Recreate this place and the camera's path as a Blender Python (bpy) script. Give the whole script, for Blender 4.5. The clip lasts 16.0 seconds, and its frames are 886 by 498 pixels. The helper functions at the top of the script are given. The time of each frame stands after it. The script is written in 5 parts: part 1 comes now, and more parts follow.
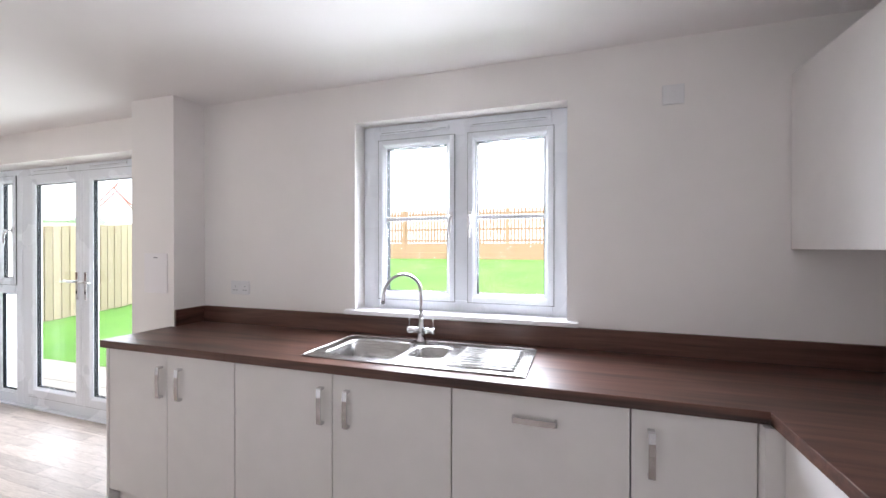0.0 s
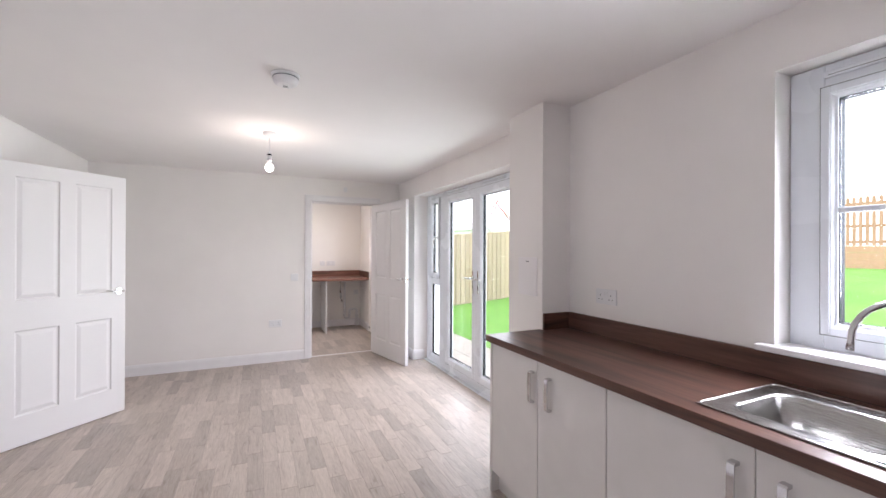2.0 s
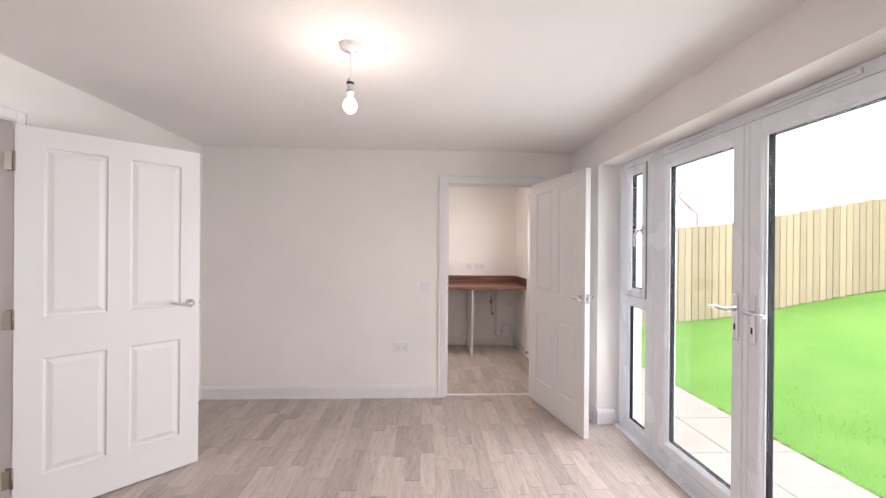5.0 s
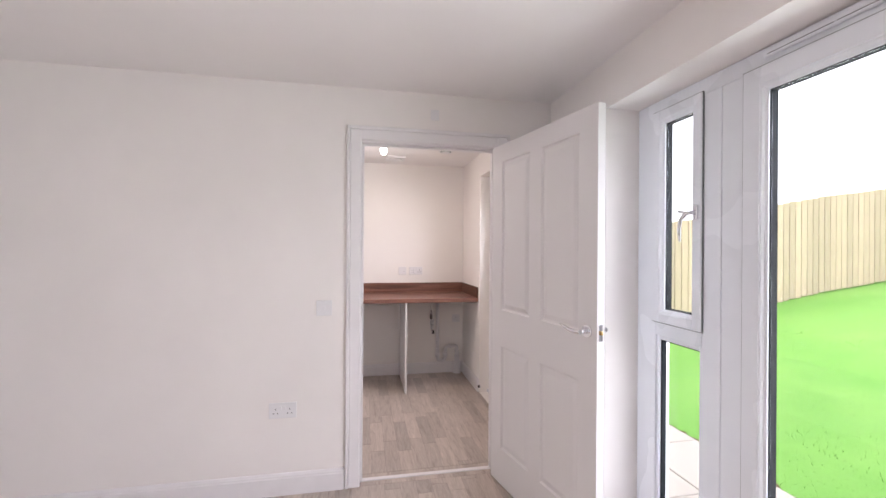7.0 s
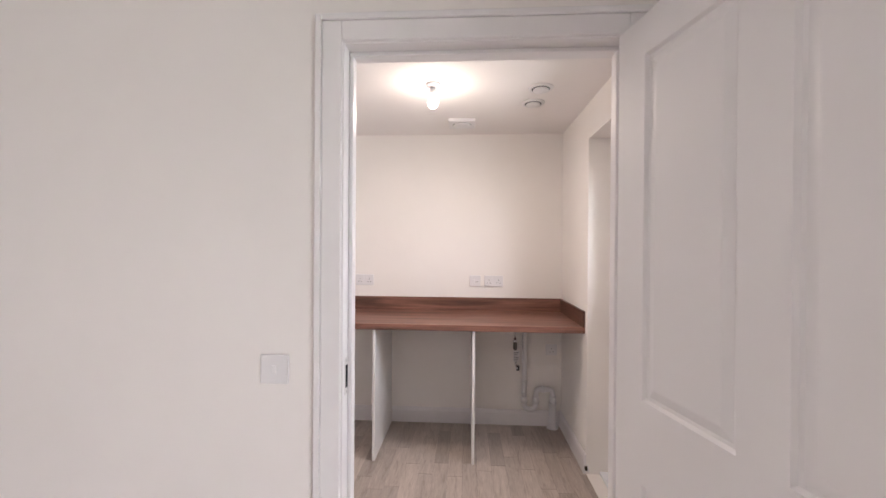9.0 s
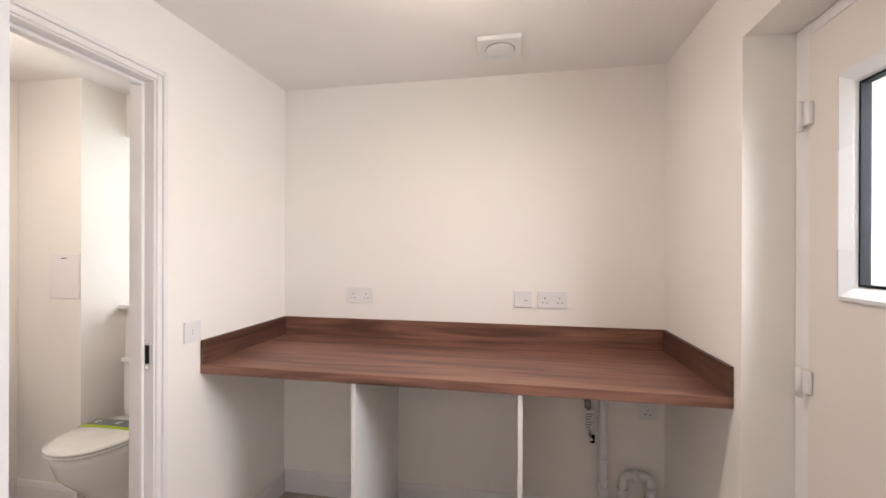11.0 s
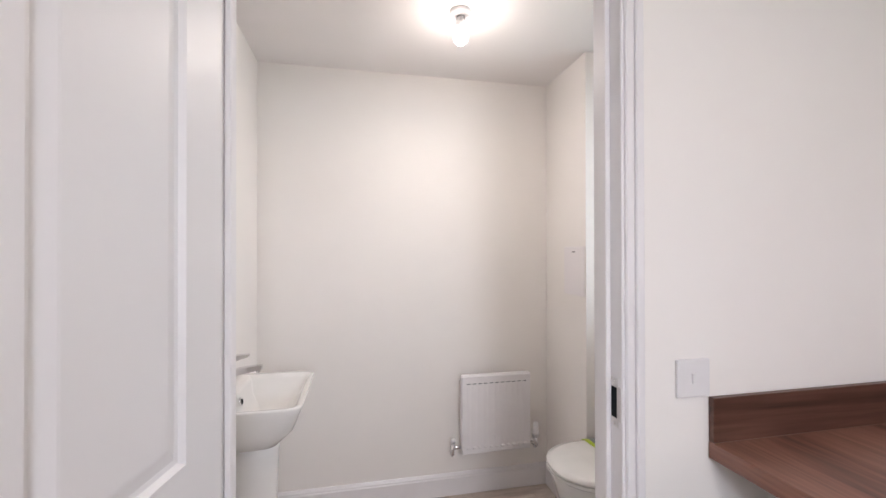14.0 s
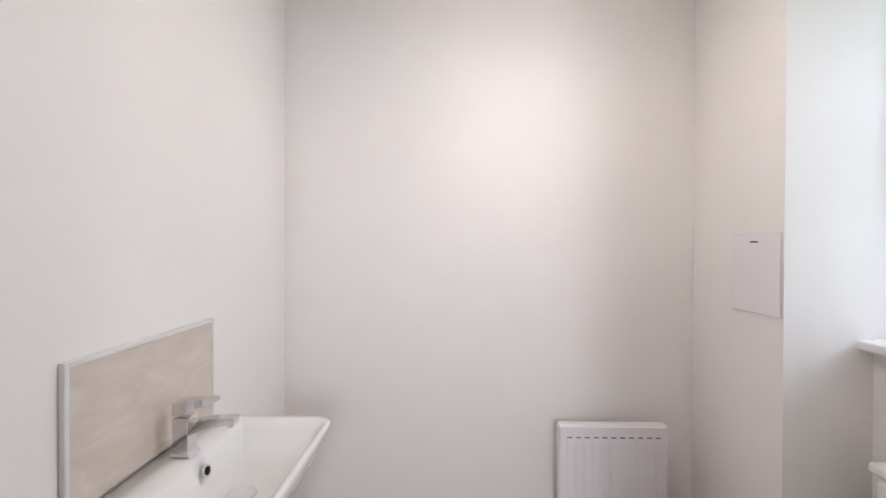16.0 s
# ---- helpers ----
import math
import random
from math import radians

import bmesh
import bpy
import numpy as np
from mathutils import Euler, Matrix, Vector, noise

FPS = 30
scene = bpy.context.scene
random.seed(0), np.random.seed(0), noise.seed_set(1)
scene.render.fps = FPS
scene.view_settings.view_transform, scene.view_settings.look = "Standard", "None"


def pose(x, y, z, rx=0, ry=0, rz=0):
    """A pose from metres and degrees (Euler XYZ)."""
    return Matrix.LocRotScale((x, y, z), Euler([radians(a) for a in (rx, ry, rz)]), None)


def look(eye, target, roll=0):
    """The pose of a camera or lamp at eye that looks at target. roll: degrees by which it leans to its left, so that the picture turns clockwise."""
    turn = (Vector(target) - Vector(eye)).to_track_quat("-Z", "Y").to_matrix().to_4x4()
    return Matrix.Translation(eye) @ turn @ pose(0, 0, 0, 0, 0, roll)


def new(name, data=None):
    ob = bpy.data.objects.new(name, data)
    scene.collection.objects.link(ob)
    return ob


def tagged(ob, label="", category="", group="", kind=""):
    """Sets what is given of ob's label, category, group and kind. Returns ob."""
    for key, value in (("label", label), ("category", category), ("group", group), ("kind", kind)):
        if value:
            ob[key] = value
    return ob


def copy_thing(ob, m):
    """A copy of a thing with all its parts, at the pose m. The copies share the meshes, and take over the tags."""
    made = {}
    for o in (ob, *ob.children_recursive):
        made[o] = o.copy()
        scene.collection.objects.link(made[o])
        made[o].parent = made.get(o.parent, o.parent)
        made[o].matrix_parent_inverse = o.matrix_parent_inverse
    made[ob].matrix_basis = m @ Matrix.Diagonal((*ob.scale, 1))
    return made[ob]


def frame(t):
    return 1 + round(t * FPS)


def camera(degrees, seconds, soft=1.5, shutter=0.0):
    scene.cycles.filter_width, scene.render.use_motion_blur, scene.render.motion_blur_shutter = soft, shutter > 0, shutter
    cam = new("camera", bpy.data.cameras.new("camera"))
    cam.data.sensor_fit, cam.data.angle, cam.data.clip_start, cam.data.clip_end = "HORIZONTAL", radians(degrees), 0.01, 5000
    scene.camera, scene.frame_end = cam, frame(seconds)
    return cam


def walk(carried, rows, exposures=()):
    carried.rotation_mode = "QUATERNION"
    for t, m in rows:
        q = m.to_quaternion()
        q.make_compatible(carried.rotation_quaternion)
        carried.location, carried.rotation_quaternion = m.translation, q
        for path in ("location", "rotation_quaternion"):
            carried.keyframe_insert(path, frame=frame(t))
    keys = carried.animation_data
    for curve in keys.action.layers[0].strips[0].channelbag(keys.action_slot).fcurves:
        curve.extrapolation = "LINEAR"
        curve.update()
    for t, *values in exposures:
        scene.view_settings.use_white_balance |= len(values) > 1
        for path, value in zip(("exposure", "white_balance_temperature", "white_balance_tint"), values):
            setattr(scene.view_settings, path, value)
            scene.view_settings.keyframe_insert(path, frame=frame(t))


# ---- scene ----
cam = camera(95.2, 16.0)

PATH = [
    (0, (5.714, -2.014, 1.377), (5.076, -0.119, 1.37), -0.0),
    (0.5, (5.665, -1.974, 1.376), (4.608, -0.277, 1.375), 0.0),
    (1, (5.609, -1.928, 1.359), (4.216, -0.493, 1.372), 0.4),
    (1.5, (5.522, -1.859, 1.375), (3.873, -0.727, 1.384), 0.4),
    (2, (5.388, -1.81, 1.389), (3.572, -0.972, 1.392), 0.25),
    (2.5, (5.229, -1.68, 1.394), (3.305, -1.127, 1.398), 0.4),
    (3, (5.047, -1.565, 1.377), (3.066, -1.288, 1.385), 0.3),
    (3.5, (4.785, -1.50, 1.386), (2.787, -1.425, 1.388), 0.4),
    (4, (4.458, -1.43, 1.389), (2.458, -1.437, 1.388), 0.4),
    (6.5, (2.728, -1.268, 1.378), (0.758, -0.923, 1.377), 0.5),
    (7, (2.385, -1.153, 1.373), (0.422, -0.772, 1.374), 0.4),
    (7.5, (2.067, -1.038, 1.381), (0.092, -0.726, 1.374), 0.4),
    (8, (1.77, -0.917, 1.39), (-0.227, -0.801, 1.388), 0.4),
    (8.5, (1.47, -0.836, 1.4), (-0.53, -0.879, 1.395), 0.4),
    (11, (0.078, -0.776, 1.394), (-1.89, -1.133, 1.392), 0.2),
    (11.5, (-0.156, -0.815, 1.381), (-2.03, -1.513, 1.382), 0.2),
    (12, (-0.314, -0.924, 1.373), (-2.017, -1.972, 1.379), 0.0),
    (12.5, (-0.429, -0.994, 1.367), (-1.862, -2.389, 1.374), -0.0),
    (13, (-0.504, -1.035, 1.37), (-1.567, -2.729, 1.367), -0.4),
    (13.5, (-0.56, -1.136, 1.35), (-1.266, -3.008, 1.358), -0.2),
    (14, (-0.628, -1.296, 1.34), (-1.038, -3.254, 1.351), -0.1),
    (14.5, (-0.693, -1.469, 1.324), (-0.871, -3.461, 1.344), -0.0),
    (15, (-0.741, -1.644, 1.331), (-0.779, -3.644, 1.318), 0.2),
    (15.5, (-0.756, -1.789, 1.324), (-0.741, -3.789, 1.305), 0.3),
    (16, (-0.761, -1.92, 1.32), (-0.737, -3.92, 1.304), 0.2),
]
walk(cam, [(t, look(eye, target, roll)) for t, eye, target, roll in PATH], [
    (0, 0.66, 6300, 14), (1, 0.56, 6300, 15), (2.5, 0.46, 6500, 18), (4, 0.40, 6850, 19), (7, 0.52, 6500, 21),
    (8.5, 0.44, 6600, 20), (11, 0.43, 6850, 14), (12.5, 0.21, 6420, 15), (14, 0.14, 6250, 15), (16, 0.12, 6050, 15)])

# ---- world, sun, large lights ----
world = bpy.data.worlds.new("world")
scene.world = world
world.use_nodes = True
wn = world.node_tree.nodes
wl = world.node_tree.links
sky = wn.new("ShaderNodeTexSky")
sky.sky_type = 'NISHITA'
sky.sun_disc = False
sky.sun_elevation = radians(38)
sky.sun_rotation = radians(200)
sky.air_density, sky.dust_density = 1.0, 4.0
grey = wn.new("ShaderNodeMix")
grey.data_type = 'RGBA'
grey.inputs[0].default_value = 0.75
grey.inputs[7].default_value = (19.0, 19.4, 20.0, 1)     # overcast veil
wl.new(sky.outputs[0], grey.inputs[6])
wl.new(grey.outputs[2], wn["Background"].inputs[0])
wn["Background"].inputs[1].default_value = 0.13


def lamp(name, kind, m, energy, color=(1, 1, 1), size=0.05, size_y=None, angle=None):
    d = bpy.data.lights.new(name, 'AREA' if kind == 'DISC' else kind)
    d.energy, d.color = energy, color
    if kind == 'AREA':
        d.shape = 'RECTANGLE'
        d.size, d.size_y = size, size_y or size
        d.spread = radians(150)
    elif kind == 'DISC':
        d.shape, d.size = 'DISK', size
    elif kind == 'SUN':
        d.angle = radians(angle)
    else:
        d.shadow_soft_size = size
    ob = new(name, d)
    ob.matrix_world = m
    return ob


WARM, DAY = (1.0, 0.88, 0.76), (0.88, 0.93, 1.0)
lamp("sun", 'SUN', look((0, -10, 8), (0, 0, 0)), 1.0, (1, 0.96, 0.9), angle=14)
lamp("daylight_french_doors", 'AREA', pose(1.85, 0.40, 1.10, -80, 0, 0), 48, DAY, 2.2, 1.8)
lamp("daylight_kitchen_window", 'AREA', pose(5.08, 0.32, 1.60, -63, 0, 0), 56, DAY, 1.05, 0.95)
lamp("daylight_utility_door", 'AREA', pose(-0.89, 0.30, 1.58, -66, 0, 0), 15, DAY, 0.5, 0.6)
lamp("daylight_wc_window", 'AREA', pose(-2.34, -2.72, 1.60, 0, -78, 0), 3.4, DAY, 0.9, 0.5)
# each bulb glows all round, and more strongly downwards, clear of its holder
for nm, x, y, z, round_about, down, col in (
        ("dining", 1.935, -1.72, 2.07, 3.4, 1.5, WARM), ("utility", -1.05, -1.00, 2.20, 2.8, 3.7, (1.0, 0.885, 0.74)),
        # the hall bulb is an unseen addition that brightens the hall past the doorway
        ("wc", -1.03, -2.86, 2.20, 2.3, 2.9, WARM), ("hall", 2.2, -4.6, 2.22, 1.2, 0.8, (1.0, 0.82, 0.60))):
    lamp(nm + "_bulb_light", 'POINT', pose(x, y, z - 0.045), round_about, col, 0.034)
    lamp(nm + "_bulb_light_down", 'DISC', pose(x, y, z - 0.082), down, col, 0.06)

# ---- materials ----


class NT:
    """A node material being put together."""

    def __init__(self, name):
        self.m = bpy.data.materials.new(name)
        self.m.use_nodes = True
        self.t = self.m.node_tree
        self.b = self.t.nodes["Principled BSDF"]
        self.co = self.node("ShaderNodeTexCoord").outputs["Object"]

    def node(self, kind):
        return self.t.nodes.new(kind)

    def link(self, a, b):
        self.t.links.new(a, b)

    def mapped(self, scale, src=None):
        n = self.node("ShaderNodeMapping")
        n.inputs["Scale"].default_value = scale
        self.link(src or self.co, n.inputs["Vector"])
        return n.outputs[0]

    def noise(self, scale, detail=3, rough=0.5, vec=None, distortion=0.0):
        n = self.node("ShaderNodeTexNoise")
        n.inputs["Scale"].default_value = scale
        n.inputs["Detail"].default_value = detail
        n.inputs["Roughness"].default_value = rough
        n.inputs["Distortion"].default_value = distortion
        self.link(vec or self.co, n.inputs["Vector"])
        return n.outputs["Fac"]

    def ramp(self, fac, stops):
        n = self.node("ShaderNodeValToRGB")
        e = n.color_ramp.elements
        e[0].position, e[0].color = stops[0][0], (*stops[0][1], 1)
        e[1].position, e[1].color = stops[-1][0], (*stops[-1][1], 1)
        for p, c in stops[1:-1]:
            x = e.new(p)
            x.color = (*c, 1)
        self.link(fac, n.inputs[0])
        return n.outputs[0]

    def mix(self, a, b, fac, blend='MIX'):
        n = self.node("ShaderNodeMix")
        n.data_type, n.blend_type = 'RGBA', blend
        for v, i in ((fac, 0), (a, 6), (b, 7)):
            if isinstance(v, (int, float)):
                n.inputs[i].default_value = v
            elif isinstance(v, tuple):
                n.inputs[i].default_value = (*v, 1)
            else:
                self.link(v, n.inputs[i])
        return n.outputs[2]

    def bump(self, fac, strength, dist=0.002):
        n = self.node("ShaderNodeBump")
        n.inputs["Strength"].default_value = strength
        n.inputs["Distance"].default_value = dist
        self.link(fac, n.inputs["Height"])
        self.link(n.outputs[0], self.b.inputs["Normal"])

    def done(self, color=None, rough=0.5, metal=0.0):
        if isinstance(color, tuple):
            self.b.inputs["Base Color"].default_value = (*color, 1)
        elif color is not None:
            self.link(color, self.b.inputs["Base Color"])
        if isinstance(rough, (int, float)):
            self.b.inputs["Roughness"].default_value = rough
        else:
            self.link(rough, self.b.inputs["Roughness"])
        self.b.inputs["Metallic"].default_value = metal
        return self.m


def painted(name, c, rough=0.6, var=0.03, bump=0.05, scale=1.3):
    n = NT(name)
    lo = tuple(v * (1 - var) for v in c)
    hi = tuple(min(v * (1 + var), 0.92) for v in c)
    col = n.ramp(n.noise(scale, 4, 0.6), [(0.3, lo), (0.7, hi)])
    n.bump(n.noise(260, 2), bump, 0.001)
    n.b.inputs["Specular IOR Level"].default_value = 0.2
    return n.done(col, rough)


def plain(name, c, rough=0.4, metal=0.0, var=0.04):
    n = NT(name)
    col = n.ramp(n.noise(9, 3), [(0.3, tuple(v * (1 - var) for v in c)), (0.7, tuple(min(1, v * (1 + var)) for v in c))])
    r = n.ramp(n.noise(2.5, 2), [(0.3, (rough * 0.95,) * 3), (0.7, (min(1, rough * 1.05),) * 3)])
    return n.done(col, r, metal)


WALL = painted("wall_paint", (0.875, 0.84, 0.82), 0.85)
WALL_CREAM = painted("wall_paint_cream", (0.90, 0.87, 0.84), 0.85, 0.02)
CEIL = painted("ceiling_paint", (0.88, 0.85, 0.84), 0.85, 0.02, 0.08)
TRIM = plain("white_gloss_trim", (0.83, 0.81, 0.82), 0.34, 0, 0.02)
UPVC = plain("white_upvc", (0.84, 0.87, 0.92), 0.27, 0, 0.015)
PLASTIC = plain("white_plastic", (0.80, 0.79, 0.80), 0.3, 0, 0.02)
CHROME = plain("chrome", (0.80, 0.80, 0.82), 0.07, 1.0, 0.03)
HANDLE = plain("polished_chrome_handle", (0.60, 0.59, 0.60), 0.06, 1.0, 0.03)
BLACK = plain("black_gasket", (0.014, 0.016, 0.019), 0.8)
BLACK.node_tree.nodes["Principled BSDF"].inputs["Specular IOR Level"].default_value = 0.1
DARK = plain("dark_recess", (0.03, 0.03, 0.03), 0.7)
CERAMIC = plain("white_ceramic", (0.83, 0.82, 0.80), 0.08, 0, 0.015)
SATIN = plain("satin_steel", (0.74, 0.72, 0.71), 0.38, 0.3)
BRASS = plain("brass_fitting", (0.55, 0.36, 0.14), 0.3, 1.0)
UNIT = plain("satin_unit_front", (0.75, 0.72, 0.705), 0.36, 0, 0.02)
TALLM = plain("gloss_unit_front", (0.76, 0.742, 0.73), 0.07, 0, 0.02)
TALLM.node_tree.nodes["Principled BSDF"].inputs["Specular IOR Level"].default_value = 0.35
CARC = plain("white_melamine", (0.80, 0.79, 0.78), 0.4, 0, 0.02)
LIME = plain("lime_band", (0.42, 0.55, 0.02), 0.5)
SLATE = plain("grey_band", (0.17, 0.19, 0.20), 0.5)
CORK = plain("dark_rubber", (0.02, 0.015, 0.012), 0.6)
RED = plain("red_steel", (0.62, 0.26, 0.26), 0.5)
WHITEOUT = plain("white_render", (0.80, 0.80, 0.78), 0.8)


def door_paint():
    n = NT("moulded_door_paint")
    g = n.noise(60, 4, 0.6, n.mapped((6, 6, 0.35)))
    n.bump(g, 0.12, 0.001)
    return n.done((0.80, 0.785, 0.79), 0.42)


DOORP = door_paint()


def steel():
    n = NT("brushed_steel")
    g = n.noise(120, 3, 0.6, n.mapped((0.15, 6, 6)))
    col = n.ramp(g, [(0.3, (0.40, 0.39, 0.38)), (0.7, (0.54, 0.53, 0.515))])
    r = n.ramp(g, [(0.3, (0.20,) * 3), (0.7, (0.32,) * 3)])
    n.bump(g, 0.05, 0.0005)
    return n.done(col, r, 1.0)


STEEL = steel()


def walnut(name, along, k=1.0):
    """Dark laminate with straight streaks along x or y; k brightens or darkens it."""
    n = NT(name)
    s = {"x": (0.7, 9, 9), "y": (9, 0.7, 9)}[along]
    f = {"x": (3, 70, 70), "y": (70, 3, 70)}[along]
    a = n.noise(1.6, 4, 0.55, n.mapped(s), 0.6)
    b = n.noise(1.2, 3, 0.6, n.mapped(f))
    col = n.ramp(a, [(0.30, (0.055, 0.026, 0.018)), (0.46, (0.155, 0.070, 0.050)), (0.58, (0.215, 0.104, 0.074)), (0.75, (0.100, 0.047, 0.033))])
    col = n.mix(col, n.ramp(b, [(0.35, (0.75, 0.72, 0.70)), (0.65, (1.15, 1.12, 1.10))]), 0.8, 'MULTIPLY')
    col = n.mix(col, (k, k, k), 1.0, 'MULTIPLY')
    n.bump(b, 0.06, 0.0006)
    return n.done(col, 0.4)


# k puts each room's brightness into the colour: darker kitchen, lit utility top
WALNUT_X, WALNUT_Y_LIT = walnut("walnut_laminate_x", "x", 0.63), walnut("walnut_laminate_y_lit", "y", 1.25)
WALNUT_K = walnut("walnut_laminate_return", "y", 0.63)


def vinyl(name, tone, island):
    n = NT(name)
    if island:
        rnd = n.node("ShaderNodeNewGeometry").outputs["Random Per Island"]
        vec = n.co
    else:
        info = n.node("ShaderNodeObjectInfo")
        rnd = info.outputs["Random"]
        vec = n.node("ShaderNodeNewGeometry").outputs["Position"]
    off = n.node("ShaderNodeVectorMath")
    off.operation = 'ADD'
    sc = n.node("ShaderNodeMath")
    sc.operation = 'MULTIPLY'
    sc.inputs[1].default_value = 37.0
    n.link(rnd, sc.inputs[0])
    n.link(n.mapped((2.2, 16, 16), vec), off.inputs[0])
    n.link(sc.outputs[0], off.inputs[1])
    grain = n.noise(2.2, 6, 0.62, off.outputs[0], 1.0)
    base = n.ramp(rnd, [(0.0, tuple(v * 0.78 for v in tone)), (0.2, tuple(v * 0.88 for v in tone)), (0.5, tone), (0.85, tuple(v * 1.07 for v in tone)), (1.0, tuple(v * 1.14 for v in tone))])
    g = n.ramp(grain, [(0.28, (0.58, 0.54, 0.51)), (0.44, (0.90, 0.89, 0.88)), (0.56, (1.0, 1.0, 1.0)), (0.72, (1.16, 1.16, 1.16))])
    col = n.mix(base, g, 0.85, 'MULTIPLY')
    fine = n.noise(3.0, 4, 0.7, n.mapped((5, 75, 75), vec), 0.4)
    col = n.mix(col, n.ramp(fine, [(0.3, (0.80, 0.78, 0.77)), (0.52, (1.0, 1.0, 1.0)), (0.72, (1.14, 1.14, 1.15))]), 0.8, 'MULTIPLY')
    col = n.mix(col, n.ramp(n.noise(1.1, 2, 0.5, vec), [(0.3, (0.96,) * 3), (0.7, (1.03,) * 3)]), 1.0, 'MULTIPLY')
    n.bump(grain, 0.10, 0.0006)
    return n.done(col, n.ramp(grain, [(0.3, (0.34,) * 3), (0.7, (0.46,) * 3)]))


VINYL = vinyl("grey_oak_vinyl", (0.525, 0.452, 0.402), False)
VINYL_J = vinyl("grey_oak_vinyl_joined", (0.525, 0.452, 0.402), True)
SEAM = plain("vinyl_seam", (0.20, 0.17, 0.15), 0.6)


def carpet_mat():
    n = NT("beige_carpet")
    f = n.noise(420, 3, 0.7)
    col = n.ramp(f, [(0.3, (0.46, 0.40, 0.31)), (0.7, (0.64, 0.57, 0.46))])
    n.bump(f, 0.8, 0.004)
    return n.done(col, 0.95)


CARPET = carpet_mat()


def tile_mat():
    n = NT("beige_stone_tile")
    a = n.noise(3.5, 5, 0.6, n.mapped((1, 2.2, 5)), 0.8)
    col = n.ramp(a, [(0.3, (0.62, 0.545, 0.465)), (0.55, (0.68, 0.61, 0.53)), (0.8, (0.78, 0.73, 0.66))])
    return n.done(col, 0.22)


TILE = tile_mat()
TAPM = plain("basin_tap_chrome", (0.74, 0.73, 0.74), 0.06, 1.0, 0.03)


def glass_mat():
    n = NT("window_glass")
    t, g, f, m, p, q = (n.node(k) for k in ("ShaderNodeBsdfTransparent", "ShaderNodeBsdfGlossy", "ShaderNodeLayerWeight", "ShaderNodeMixShader", "ShaderNodeMath", "ShaderNodeMath"))
    g.inputs["Roughness"].default_value = 0.02
    t.inputs[0].default_value = (0.98, 0.99, 0.985, 1)
    p.operation, q.operation = 'POWER', 'MULTIPLY_ADD'
    p.inputs[1].default_value = 5.0
    q.inputs[1].default_value, q.inputs[2].default_value = 0.7, 0.03
    n.link(f.outputs["Facing"], p.inputs[0])
    n.link(p.outputs[0], q.inputs[0])
    n.link(q.outputs[0], m.inputs[0])
    n.link(t.outputs[0], m.inputs[1])
    n.link(g.outputs[0], m.inputs[2])
    n.link(m.outputs[0], n.t.nodes["Material Output"].inputs[0])
    return n.m


GLASS = glass_mat()


def glow(name, c, s):
    n = NT(name)
    n.b.inputs["Emission Color"].default_value = (*c, 1)
    n.b.inputs["Emission Strength"].default_value = s
    return n.done((0.9, 0.9, 0.9), 0.3)


BULB = glow("lit_bulb", (1.0, 0.90, 0.78), 7.0)


def fence_wood(name, island, hi=(0.67, 0.53, 0.415)):
    n = NT(name)
    rnd = n.node("ShaderNodeNewGeometry").outputs["Random Per Island"] if island else n.node("ShaderNodeObjectInfo").outputs["Random"]
    g = n.noise(3, 5, 0.6, n.mapped((14, 14, 1.2)), 0.7)
    lo = tuple(v * 0.82 for v in hi)
    col = n.ramp(g, [(0.3, lo), (0.6, hi)])
    col = n.mix(col, n.ramp(rnd, [(0, (0.84, 0.84, 0.80)), (1, (1.1, 1.08, 1.05))]), 1.0, 'MULTIPLY')
    v = n.node("ShaderNodeTexVoronoi")
    v.inputs["Scale"].default_value = 4.2
    n.link(n.mapped((1, 1, 0.6)), v.inputs["Vector"])
    knot = n.ramp(v.outputs["Distance"], [(0.05, (0.30, 0.16, 0.08)), (0.085, (1, 1, 1))])
    col = n.mix(col, knot, 0.8, 'MULTIPLY')
    n.bump(g, 0.3, 0.002)
    return n.done(col, 0.8)


FENCE = fence_wood("fence_timber", False)
FENCE_J = fence_wood("fence_timber_orange", True, (0.47, 0.295, 0.205))


def grass_mat():
    n = NT("lawn_grass")
    a = n.noise(1.2, 5, 0.6)
    b = n.noise(55, 4, 0.7)
    col = n.ramp(a, [(0.3, (0.115, 0.33, 0.045)), (0.7, (0.20, 0.43, 0.085))])
    col = n.mix(col, n.ramp(b, [(0.3, (0.7, 0.75, 0.6)), (0.7, (1.2, 1.15, 1.2))]), 0.6, 'MULTIPLY')
    n.bump(b, 0.35, 0.01)
    return n.done(col, 0.85)


GRASS = grass_mat()
PANELP = painted("access_panel_paint", (0.88, 0.85, 0.86), 0.6, 0.01)
SLAB = painted("concrete_slab", (0.50, 0.46, 0.42), 0.85, 0.08, 0.3, 6)
BRICK = painted("outer_wall", (0.62, 0.60, 0.57), 0.85, 0.06, 0.3, 8)

# ---- mesh helpers ----


